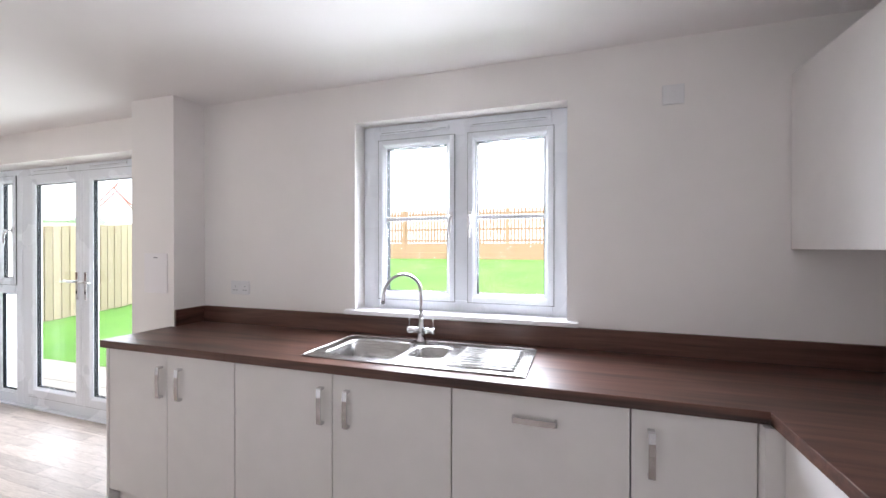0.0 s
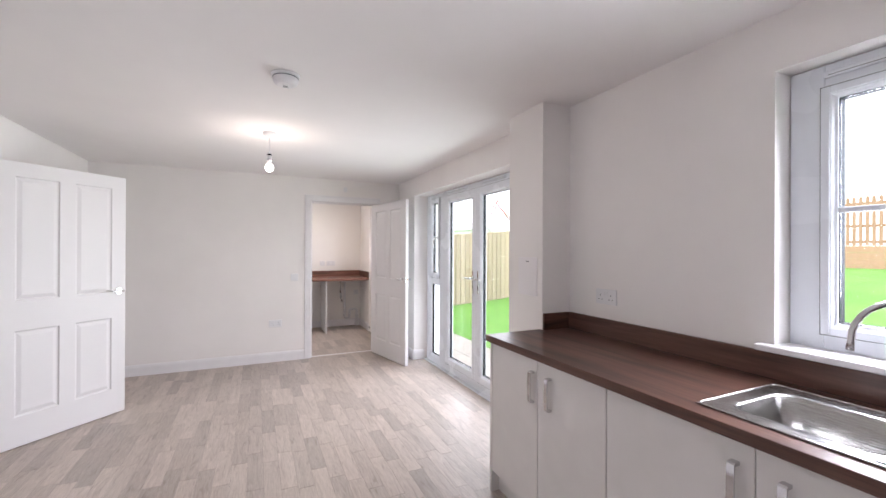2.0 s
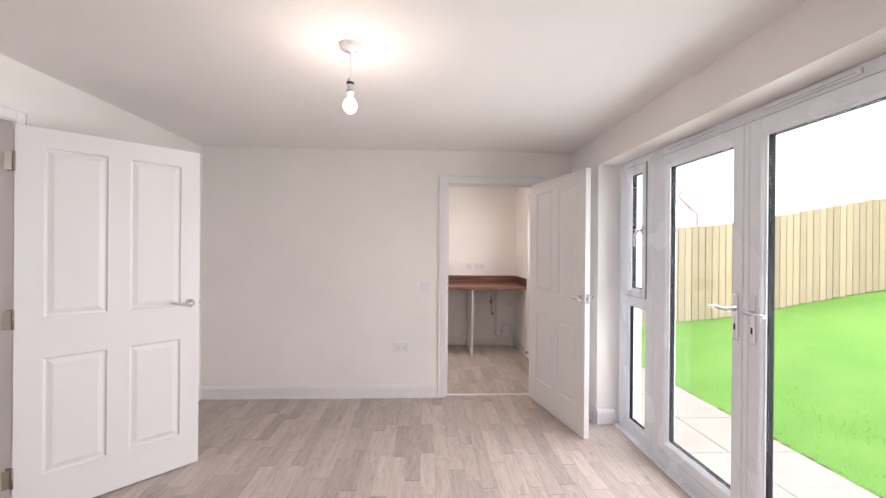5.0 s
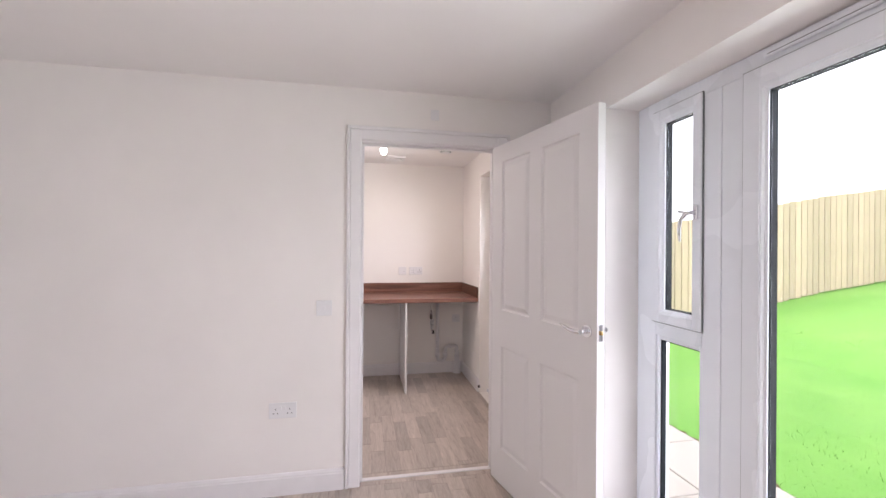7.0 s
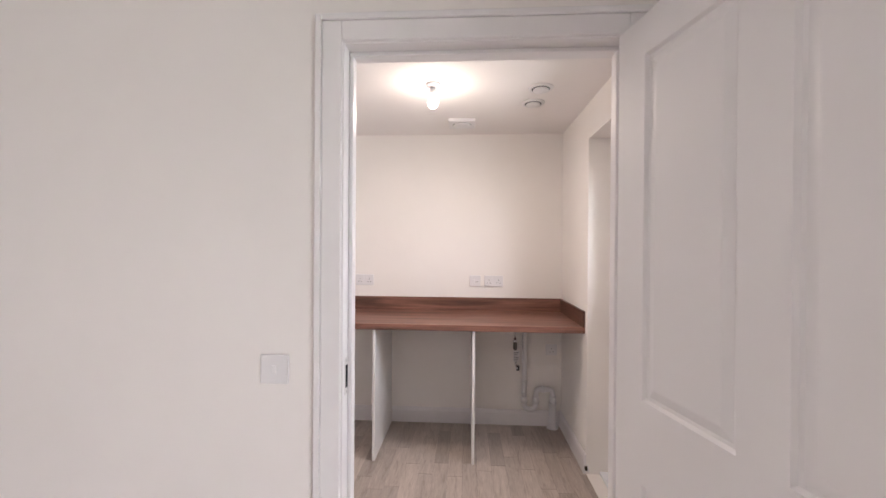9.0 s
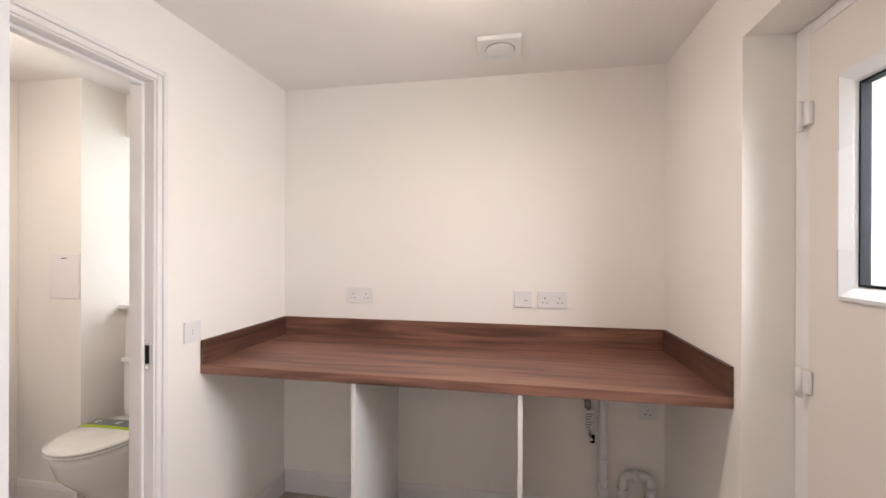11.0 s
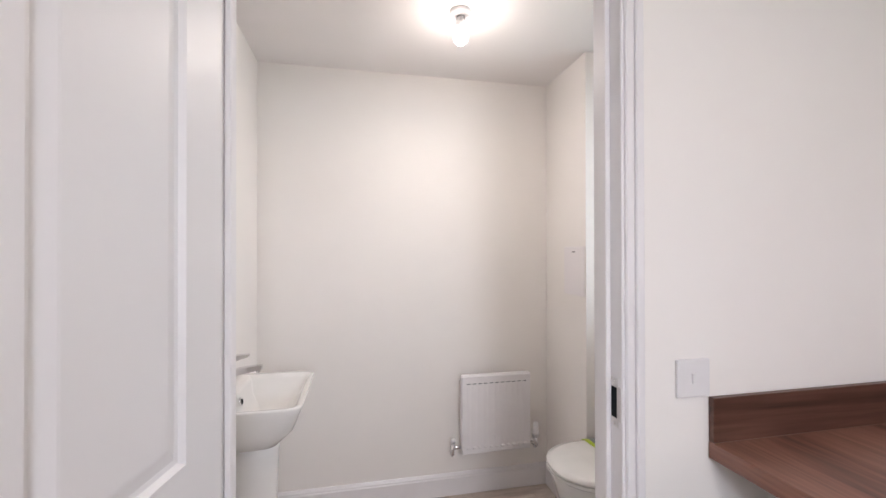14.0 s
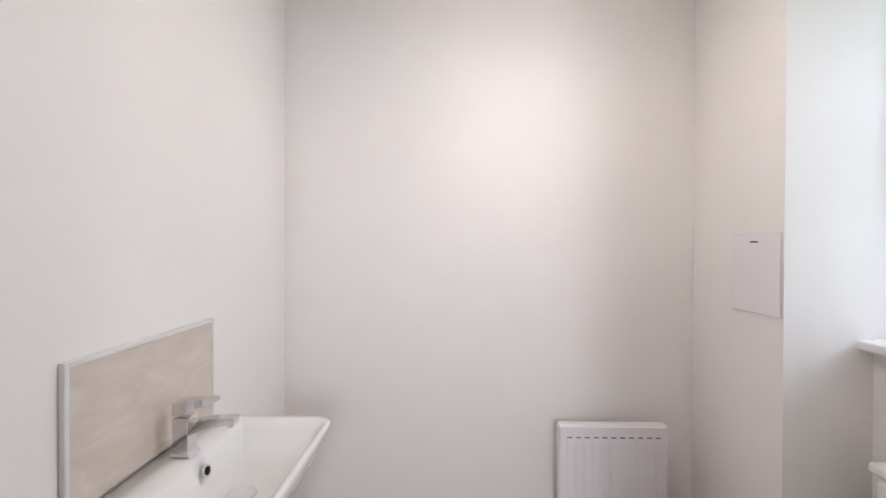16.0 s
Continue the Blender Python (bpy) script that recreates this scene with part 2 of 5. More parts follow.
def add_box(bm, x0, y0, z0, x1, y1, z1, bevel=0.0, seg=1, m=None):
    x0, x1 = sorted((x0, x1))
    y0, y1 = sorted((y0, y1))
    z0, z1 = sorted((z0, z1))
    v = [bm.verts.new(p) for p in ((x0, y0, z0), (x1, y0, z0), (x1, y1, z0), (x0, y1, z0), (x0, y0, z1), (x1, y0, z1), (x1, y1, z1), (x0, y1, z1))]
    f = [bm.faces.new([v[i] for i in q]) for q in ((0, 3, 2, 1), (4, 5, 6, 7), (0, 1, 5, 4), (1, 2, 6, 5), (2, 3, 7, 6), (3, 0, 4, 7))]
    if m is not None:
        bmesh.ops.transform(bm, matrix=m, verts=v)
    if bevel:
        edges = list({e for q in f for e in q.edges})
        bmesh.ops.bevel(bm, geom=edges, offset=bevel, segments=seg, profile=0.5, affect='EDGES')
    return v


def add_tube(bm, pts, r, n=12, cap=True):
    """A round bar along a line of points; r a number or one for each point."""
    pts = [Vector(p) for p in pts]
    rs = r if isinstance(r, (list, tuple)) else [r] * len(pts)
    rings = []
    side = None
    for i, p in enumerate(pts):
        d = (pts[min(i + 1, len(pts) - 1)] - pts[max(i - 1, 0)]).normalized()
        if side is None:
            side = d.orthogonal().normalized()
        side = (side - d * side.dot(d)).normalized()
        up = d.cross(side)
        rings.append([bm.verts.new(p + rs[i] * (math.cos(a) * side + math.sin(a) * up)) for a in (2 * math.pi * k / n for k in range(n))])
    for a, b in zip(rings, rings[1:]):
        for k in range(n):
            bm.faces.new((a[k], a[(k + 1) % n], b[(k + 1) % n], b[k])).smooth = True
    if cap:
        bm.faces.new(rings[0][::-1])
        bm.faces.new(rings[-1])


def add_loft(bm, rings, cap=(True, True), smooth=True):
    rr = [[bm.verts.new(p) for p in ring] for ring in rings]
    n = len(rr[0])
    for a, b in zip(rr, rr[1:]):
        for k in range(n):
            bm.faces.new((a[k], a[(k + 1) % n], b[(k + 1) % n], b[k])).smooth = smooth
    if cap[0]:
        bm.faces.new(rr[0][::-1])
    if cap[1]:
        bm.faces.new(rr[-1])


def add_grid(bm, us, vs, solid, w0, w1, to):
    """A slab of cells in u, v between w0 and w1; solid(u, v) tells which cells stand; to(u, v, w) gives the place."""
    us, vs = sorted(set(us)), sorted(set(vs))
    cells = {(i, j) for i in range(len(us) - 1) for j in range(len(vs) - 1) if solid((us[i] + us[i + 1]) / 2, (vs[j] + vs[j + 1]) / 2)}
    cache = {}

    def vert(i, j, w):
        if (i, j, w) not in cache:
            cache[i, j, w] = bm.verts.new(to(us[i], vs[j], w))
        return cache[i, j, w]
    for i, j in cells:
        for w in (w0, w1):
            bm.faces.new([vert(i, j, w), vert(i + 1, j, w), vert(i + 1, j + 1, w), vert(i, j + 1, w)])
        for (di, dj), (a, b) in (((-1, 0), ((i, j), (i, j + 1))), ((1, 0), ((i + 1, j), (i + 1, j + 1))), ((0, -1), ((i, j), (i + 1, j))), ((0, 1), ((i, j + 1), (i + 1, j + 1)))):
            if (i + di, j + dj) not in cells:
                bm.faces.new([vert(*a, w0), vert(*b, w0), vert(*b, w1), vert(*a, w1)])
    bmesh.ops.recalc_face_normals(bm, faces=bm.faces)


def obj(name, bm, mat, label="", category="", group="", kind=""):
    me = bpy.data.meshes.new(name)
    bm.to_mesh(me)
    bm.free()
    me.materials.append(mat)
    return tagged(new(name, me), label, category, group, kind)


def part(name, bm, mat, parent, label="", kind=""):
    ob = obj(name, bm, mat, label, kind=kind)
    ob.parent = parent
    return ob


def empty(name, label, category, group="", m=None, kind=""):
    ob = new(name)
    ob.empty_display_size = 0.1
    if m is not None:
        ob.matrix_world = m
    return tagged(ob, label, category, group, kind)


def boxes(*bs, bevel=0.0, seg=1):
    bm = bmesh.new()
    for b in bs:
        add_box(bm, *b, bevel=bevel, seg=seg)
    return bm


def wall(name, axis, a0, a1, w0, w1, z0, z1, holes, mat, label):
    """A wall along x or y, from a0 to a1, between w0 and w1 across, with openings (a0, a1, z0, z1) through it."""
    bm = bmesh.new()
    us = [a0, a1] + [h[i] for h in holes for i in (0, 1)]
    vs = [z0, z1] + [h[i] for h in holes for i in (2, 3)]
    us = [u for u in us if a0 <= u <= a1]
    vs = [v for v in vs if z0 <= v <= z1]

    def solid(u, v):
        return not any(h[0] < u < h[1] and h[2] < v < h[3] for h in holes)
    add_grid(bm, us, vs, solid, w0, w1, (lambda u, v, w: (u, w, v)) if axis == "x" else (lambda u, v, w: (w, u, v)))
    return obj(name, bm, mat, label, "wall", kind="structure")


# ---- structure ----
H = 2.30          # ceiling, dining and kitchen
HU = 2.30        # ceiling, utility and wc
XE = 6.86         # east wall
YS = -3.41        # south wall

wall("wall_north", "x", -0.12, XE + 0.3, 0.0, 0.36, -0.16, 2.62, [(0.60, 3.02, -0.001, 2.065), (4.51, 5.66, 0.985, 2.08)], WALL, "smooth off-white painted wall with french doors and a window")
wall("wall_north_utility", "x", -2.36, -0.124, -0.06, 0.36, -0.16, 2.62, [(-1.379, -0.41, -0.001, 2.08)], WALL_CREAM, "cream painted utility wall around the back door")
wall("wall_west_dining", "y", YS, -0.0, -0.12, 0.0, -0.02, 2.5, [(-1.20, -0.33, -0.021, 2.03)], WALL, "off-white painted wall with the utility doorway")
wall("wall_south", "x", -0.0, XE, YS - 0.16, YS, -0.02, 2.5, [(1.66, 2.54, -0.021, 2.03)], WALL, "off-white painted wall with the hall doorway")
wall("wall_east", "y", YS - 0.16, 0.0, XE, XE + 0.3, -0.16, 2.62, [], WALL, "off-white painted kitchen wall")
wall("wall_west_outer", "y", -3.78, -0.0601, -2.36, -2.056, -0.16, 2.62, [(-3.08, -2.455, 1.03, 2.055)], WALL_CREAM, "cream painted outer wall with the toilet window")
wall("wall_partition_wc", "x", -2.056, -0.13, -2.19, -2.09, -0.02, 2.5, [(-1.225, -0.35, -0.021, 2.04)], WALL_CREAM, "cream painted partition with the toilet doorway")
wall("wall_east_wc", "y", -3.48, -2.094, -0.13, -0.124, -0.02, 2.5, [], WALL_CREAM, "cream painted wall behind the basin")
wall("wall_south_wc", "x", -2.056, -0.124, -3.78, -3.48, -0.02, 2.5, [], WALL_CREAM, "cream painted wall behind the radiator")
wall("wall_west_wc", "y", -3.4795, -2.1905, -2.0555, -1.95, 0.0, HU, [(-3.08, -2.455, 1.03, 2.055)], WALL_CREAM, "cream painted wall lining round the toilet window")
obj("wall_boxing_wc", boxes((-1.9495, -3.479, 0, -1.70, -3.06, HU)), WALL_CREAM, "cream painted corner boxing beside the window", "wall", kind="structure")
obj("wall_pillar", boxes((3.03, -0.215, 0, 3.39, -0.0005, H)), WALL, "off-white painted wall pier at the end of the worktop", "wall", kind="structure")
obj("ceiling_dining", boxes((-0.0, YS, H, XE, 0.0, H + 0.1)), CEIL, "smooth white painted ceiling over kitchen and dining", "ceiling", kind="structure")
obj("ceiling_utility", boxes((-2.056, -3.48, HU, -0.12, -0.06, HU + 0.1)), CEIL, "smooth white painted ceiling over utility and toilet", "ceiling", kind="structure")

# hall beyond the doorway
wall("wall_west_hall", "y", -5.6, YS - 0.16, 1.50, 1.66, -0.02, 2.5, [], WALL_CREAM, "cream painted hall wall")
wall("wall_east_hall", "y", -5.6, YS - 0.16, 2.75, 2.87, -0.02, 2.5, [], WALL_CREAM, "cream painted hall wall")
wall("wall_south_hall", "x", 1.50, 2.87, -5.72, -5.6, -0.02, 2.5, [], WALL_CREAM, "cream painted hall end wall")
obj("ceiling_hall", boxes((1.50, -5.6, H, 2.87, YS - 0.16, H + 0.1)), CEIL, "white painted hall ceiling", "ceiling", kind="structure")
obj("floor_hall", boxes((1.66, -5.6, -0.1, 2.75, YS - 0.012, 0.004)), CARPET, "plain beige carpet", "carpet", kind="structure")

floor_main = obj("floor", boxes((-0.06, YS, -0.12, XE, 0.14, -0.004)), SEAM, "pale grey oak plank-effect vinyl floor", "floor", kind="structure")
floor_u = obj("floor_utility", boxes((-2.056, -3.48, -0.12, -0.06, -0.06, -0.004)), SEAM, "pale oak plank-effect vinyl floor in utility and toilet", "floor", kind="structure")
obj("threshold_strip_utility", boxes((-0.075, -1.168, -0.004, -0.045, -0.362, 0.005), bevel=0.002), TRIM, "thin pale threshold strip under the utility door", "threshold", kind="structure")
obj("threshold_strip_hall", boxes((1.692, YS - 0.012, -0.01, 2.508, YS + 0.006, 0.007), bevel=0.002), TRIM, "thin pale threshold strip between carpet and vinyl", "threshold", kind="structure")
obj("threshold_strip_wc", boxes((-1.193, -2.15, -0.004, -0.382, -2.12, 0.005), bevel=0.002), TRIM, "thin pale threshold strip under the toilet door", "threshold", kind="structure")

# ---- trim: skirting, linings, architraves ----


def skirting(name, pts, label="white painted skirting board"):
    """Skirting along straight stretches (x0, y0, x1, y1); the room lies to the left of each stretch."""
    bm = bmesh.new()
    for x0, y0, x1, y1 in pts:
        a, b = Vector((x0, y0, 0)), Vector((x1, y1, 0))
        d = (b - a).normalized()
        nn = Vector((-d.y, d.x, 0))
        prof = [(0.0, 0.0), (0.015, 0.0), (0.015, 0.094), (0.012, 0.10), (0.012, 0.106), (0.006, 0.118), (0.0, 0.12)]
        rings = [[p + nn * u + Vector((0, 0, v)) for u, v in prof] for p in (a, b)]
        add_loft(bm, rings, smooth=False)
    bmesh.ops.recalc_face_normals(bm, faces=bm.faces)
    return obj(name, bm, TRIM, label, "skirting board", kind="structure")


skirting("baseboard_dining_west", [(0.001, -1.26, 0.001, YS + 0.001), ])
skirting("baseboard_dining_west_short", [(0.001, -0.001, 0.001, -0.268)])
skirting("baseboard_dining_north", [(0.60, -0.001, 0.016, -0.001)])
skirting("baseboard_reveal_french", [(0.602, 0.138, 0.602, -0.001)])
skirting("baseboard_pillar", [(3.375, -0.2155, 3.02, -0.2155), (3.0295, -0.215, 3.0295, -0.001)])
skirting("baseboard_dining_south", [(0.001, YS + 0.001, 1.62, YS + 0.001), (2.58, YS + 0.001, 3.19, YS + 0.001)])
skirting("baseboard_utility_north", [(-1.379, -0.061, -2.055, -0.061), (-0.125, -0.061, -0.41, -0.061)])
skirting("baseboard_utility_west", [(-2.055, -0.061, -2.055, -2.089)])
skirting("baseboard_utility_south", [(-2.055, -2.089, -1.25, -2.089)])
skirting("baseboard_wc_south", [(-1.70, -3.479, -0.131, -3.479)])
skirting("baseboard_wc_box", [(-1.699, -3.06, -1.699, -3.479)])
skirting("baseboard_wc_east", [(-0.131, -3.479, -0.131, -2.191)])
skirting("baseboard_wc_west", [(-1.949, -2.191, -1.949, -3.06)])
skirting("baseboard_hall", [(1.661, YS - 0.161, 1.661, -5.6)])


def doorcase(name, axis, a0, a1, w0, w1, top, arch, label):
    """Lining, stops and architraves round an opening from a0 to a1 (faces of the lining), wall faces w0 < w1."""
    root = empty(name, label, "door frame", kind="structure")

    def bx(u0, u1, w, ww, z0, z1):
        return (u0, w, z0, u1, ww, z1) if axis == "x" else (w, u0, z0, ww, u1, z1)
    e = 0.004
    part("lining", boxes(bx(a0 - 0.028, a0, w0 - e, w1 + e, 0, top + 0.028), bx(a1, a1 + 0.028, w0 - e, w1 + e, 0, top + 0.028), bx(a0, a1, w0 - e, w1 + e, top, top + 0.028), bevel=0.002), TRIM, root)
    mid = (w0 + w1) / 2
    part("door_stop", boxes(bx(a0 + 0.0003, a0 + 0.013, mid - 0.02, mid + 0.015, 0, top - 0.013), bx(a1 - 0.013, a1 - 0.0003, mid - 0.02, mid + 0.015, 0, top - 0.013), bx(a0 + 0.0003, a1 - 0.0003, mid - 0.02, mid + 0.015, top - 0.013, top - 0.0003), bevel=0.002), TRIM, root)
    for w, s in ((w0, -1), (w1, 1)):
        bm = bmesh.new()
        for t0, t1 in ((0.006, arch - 0.02), (arch - 0.0198, arch)):
            d = 0.012 if t0 < 0.01 else 0.018
            f = w + s * 0.0005
            for b in (bx(a0 - t1, a0 - t0, f, f + s * d, 0, top + t1), bx(a1 + t0, a1 + t1, f, f + s * d, 0, top + t1), bx(a0 - t0, a1 + t0, f, f + s * d, top + t0, top + t1)):
                add_box(bm, *b, bevel=0.003)
        part("architrave", bm, TRIM, root)
    return root


uc = doorcase("door_frame_utility", "y", -1.17, -0.36, -0.12, 0.0, 1.995, 0.085, "white painted door lining and architrave at the utility")
hc = doorcase("door_frame_hall", "x", 1.69, 2.51, YS - 0.16, YS, 1.995, 0.075, "white painted door lining and architrave at the hall")
wc = doorcase("door_frame_wc", "x", -1.195, -0.38, -2.19, -2.09, 2.005, 0.048, "white painted door lining and architrave at the toilet")


def strike(name, m, parent):
    ob = part(name, boxes((-0.0125, -0.002, -0.055, 0.0125, 0.0, 0.055), (0.0128, -0.0035, -0.038, 0.026, 0.0, 0.038), bevel=0.0008), SATIN, parent, "satin steel strike plate")
    hole = boxes((-0.009, -0.0028, -0.034, 0.0095, -0.0021, 0.034))
    h = part("keep_hole", hole, BLACK, ob, "dark latch hole")
    for z in (-0.047, 0.047):
        bm = bmesh.new()
        add_tube(bm, [(0, -0.0021, z), (0, -0.0032, z)], 0.0045, 10)
        part("screw", bm, CHROME, ob)
    ob.matrix_local = m
    return ob


HINGE = plain("nickel_hinge", (0.36, 0.32, 0.27), 0.28, 1.0)
for z in (0.24, 1.02, 1.80):
    hl = part("hinge_leaf", boxes((1.6903, -3.432, z - 0.048, 1.6925, -3.396, z + 0.048), bevel=0.0008), HINGE, hc, "nickel hinge leaf")
    bm = bmesh.new()
    for k in (-0.034, -0.012, 0.012, 0.034):
        add_tube(bm, [(1.6925, -3.414 + 0.006 * (1 if k in (-0.034, 0.012) else -1), z + k), (1.6932, -3.414 + 0.006 * (1 if k in (-0.034, 0.012) else -1), z + k)], 0.0042, 8)
    part("screw", bm, CHROME, hl)

# the plate's face looks along its own -y
strike("strike_plate", pose(-1.1948, -2.112, 1.0, 0, 0, 90), wc)
strike("strike_plate", pose(-0.026, -1.1698, 1.01, 0, 0, 180), uc)


def four_panel_leaf(name, w, m, label, handle_side=1, hinges=True, closed=False):
    """A moulded four-panel door; hinged at x = 0, w wide, faces at y = 0 and -0.04."""
    root = empty(name, label, "door", m=m)
    h0, h1 = 0.008, 1.985
    t = 0.040
    s, mid = 0.105 * w / 0.82, 0.10
    pw = (w - 2 * s - mid) / 2
    panels = [(s, s + pw, 0.215, 0.81), (s + pw + mid, w - s, 0.215, 0.81), (s, s + pw, 1.02, 1.885), (s + pw + mid, w - s, 1.02, 1.885)]
    bm = bmesh.new()
    us = [0, w] + [p[i] for p in panels for i in (0, 1)]
    vs = [h0, h1] + [p[i] for p in panels for i in (2, 3)]
    add_grid(bm, us, vs, lambda u, v: not any(p[0] < u < p[1] and p[2] < v < p[3] for p in panels), 0.0, -t, lambda u, v, q: (u, q, v))
    part("leaf_frame", bm, DOORP, root)
    for a, b, c, d in panels:
        bm = bmesh.new()
        for f, sg in ((0.0, -1), (-t, 1)):
            ring = lambda i, dep: [(a + i, f + sg * dep, c + i), (b - i, f + sg * dep, c + i), (b - i, f + sg * dep, d - i), (a + i, f + sg * dep, d - i)]
            seq = [ring(0, 0.0), ring(0.006, 0.009), ring(0.014, 0.010), ring(0.036, 0.0035), ring(0.040, 0.003)]
            if sg > 0:
                seq = [r[::-1] for r in seq]
            add_loft(bm, seq, cap=(False, True), smooth=False)
        part("panel", bm, DOORP, root)
    # lever handles on both faces
    hx = w - 0.055
    for f, sg in ((0.0, 1), (-t, -1)):
        bm = bmesh.new()
        add_tube(bm, [(hx, f + sg * 0.0005, 1.03), (hx, f + sg * 0.008, 1.03)], [0.027, 0.025], 24)
        add_tube(bm, [(hx, f + sg * 0.008, 1.03), (hx, f + sg * 0.05, 1.03)], 0.0095, 14)
        part("handle_rose", bm, CHROME, root, "chrome handle rose")
        bm = bmesh.new()
        pts = [(hx + 0.012, f + sg * 0.05, 1.031), (hx - 0.02, f + sg * 0.052, 1.029), (hx - 0.05, f + sg * 0.05, 1.030), (hx - 0.08, f + sg * 0.048, 1.036), (hx - 0.105, f + sg * 0.047, 1.042), (hx - 0.12, f + sg * 0.045, 1.043)]
        add_tube(bm, pts, [0.010, 0.0095, 0.0085, 0.0075, 0.006, 0.004], 14)
        part("lever", bm, CHROME, root, "curved chrome lever")
    lp = part("latch_plate", boxes((w, -0.031, 0.995, w + 0.0012, -0.009, 1.065), bevel=0.0004), CHROME, root, "chrome latch plate")
    part("latch_bolt", boxes((w + 0.001, -0.026, 1.022, w + 0.010, -0.014, 1.038), bevel=0.002), BRASS, lp, "brass latch bolt")
    if hinges:
        for z in (0.24, 1.02, 1.80):
            bm = boxes((-0.036, -0.0005, z - 0.045, 0.002, 0.0025, z + 0.045))
            add_tube(bm, [(-0.003, 0.006, z - 0.048), (-0.003, 0.006, z + 0.048)], 0.006, 10)
            part("hinge", bm, HINGE, root, "nickel butt hinge")
    return root


hall_ang = math.degrees(math.atan2(-2.82 + 3.385, 1.107 - 1.702))
four_panel_leaf("door_hall", 0.82, pose(1.698, -3.392, 0, 0, 0, hall_ang) @ Matrix.Diagonal((1, -1, 1, 1)), "open white four-panel moulded door to the hall with chrome lever")
four_panel_leaf("door_utility", 0.862, pose(0.02, -0.352, 0, 0, 0, math.degrees(math.atan2(-0.17 + 0.352, 0.85))), "open white four-panel moulded door to the utility with chrome lever")
four_panel_leaf("door_wc", 0.79, pose(-0.392, -2.072, 0, 0, 0, 80), "open white four-panel moulded door to the toilet with chrome lever", hinges=False)

# ---- glazed openings ----


def pane_gasket(parent, x0, x1, z0, z1, y, t=0.006):
    bm = bmesh.new()
    for b in ((x0 - t, y - 0.012, z0 - t, x0, y + 0.012, z1 + t), (x1, y - 0.012, z0 - t, x1 + t, y + 0.012, z1 + t), (x0, y - 0.012, z0 - t, x1, y + 0.012, z0), (x0, y - 0.012, z1, x1, y + 0.012, z1 + t)):
        add_box(bm, *b)
    g = part("gasket", bm, BLACK, parent, "thin black glazing gasket")
    return g


def pane(parent, x0, x1, z0, z1, y):
    g = part("pane", boxes((x0, y - 0.002, z0, x1, y + 0.002, z1)), GLASS, parent, "clear glass pane")
    g.visible_shadow = False
    return g


def sash(parent, name, x0, x1, z0, z1, y0, y1, f, label="white upvc casement"):
    """An opening frame: rails f wide with a bevelled bead, gasket and pane."""
    g = 0.018
    o = boxes((x0, y0, z0, x0 + f - g, y1, z1), (x1 - f + g, y0, z0, x1, y1, z1), (x0 + f - g, y0, z0, x1 - f + g, y1, z0 + f - g), (x0 + f - g, y0, z1 - f + g, x1 - f + g, y1, z1), bevel=0.003)
    s = part(name, o, UPVC, parent, label)
    bm = bmesh.new()
    a, b, c, d = x0 + f - g, x1 - f + g, z0 + f - g, z1 - f + g
    ring = lambda i, y: [(a + i, y, c + i), (b - i, y, c + i), (b - i, y, d - i), (a + i, y, d - i)]
    add_loft(bm, [ring(-0.001, y0 + 0.004), ring(0.003, y0 + 0.004), ring(0.009, y0 + 0.012), ring(g, y0 + 0.016), ring(g, y0 + 0.022), ring(-0.001, y0 + 0.022)], cap=(False, False), smooth=False)
    part("glazing_bead", bm, UPVC, s)
    w = 0.0028
    ya, yb = y0 + 0.005, y0 + 0.0115
    part("seal", boxes((x0 - w, ya, z0 - w, x0 - 0.0002, yb, z1 + w), (x1 + 0.0002, ya, z0 - w, x1 + w, yb, z1 + w), (x0, ya, z0 - w, x1, yb, z0 - 0.0002), (x0, ya, z1 + 0.0002, x1, yb, z1 + w)), SLATE, s, "thin dark rubber seal")
    e = g + 0.003
    bm = bmesh.new()
    add_loft(bm, [ring(e, y0 + 0.0225), ring(e, y1 - 0.018), ring(0.001, y1 - 0.018), ring(0.001, y0 + 0.0225), ring(e, y0 + 0.0225)], cap=(False, False), smooth=False)
    part("spacer", bm, BLACK, s, "dark glazing spacer and gasket")
    pane(s, a + e + 0.0005, b - e - 0.0005, c + e + 0.0005, d - e - 0.0005, y0 + 0.027)
    return s


def trickle(parent, x0, x1, y, z):
    v = part("trickle_vent", boxes((x0, y - 0.014, z - 0.012, x1, y, z + 0.012), bevel=0.004, seg=2), UPVC, parent, "white slim trickle vent")
    part("vent_slot", boxes((x0 + 0.015, y - 0.0155, z - 0.0045, (x0 + x1) / 2 - 0.004, y - 0.0135, z - 0.0025), ((x0 + x1) / 2 + 0.004, y - 0.0155, z - 0.0045, x1 - 0.015, y - 0.0135, z - 0.0025)), SLATE, v, "dark vent slot")


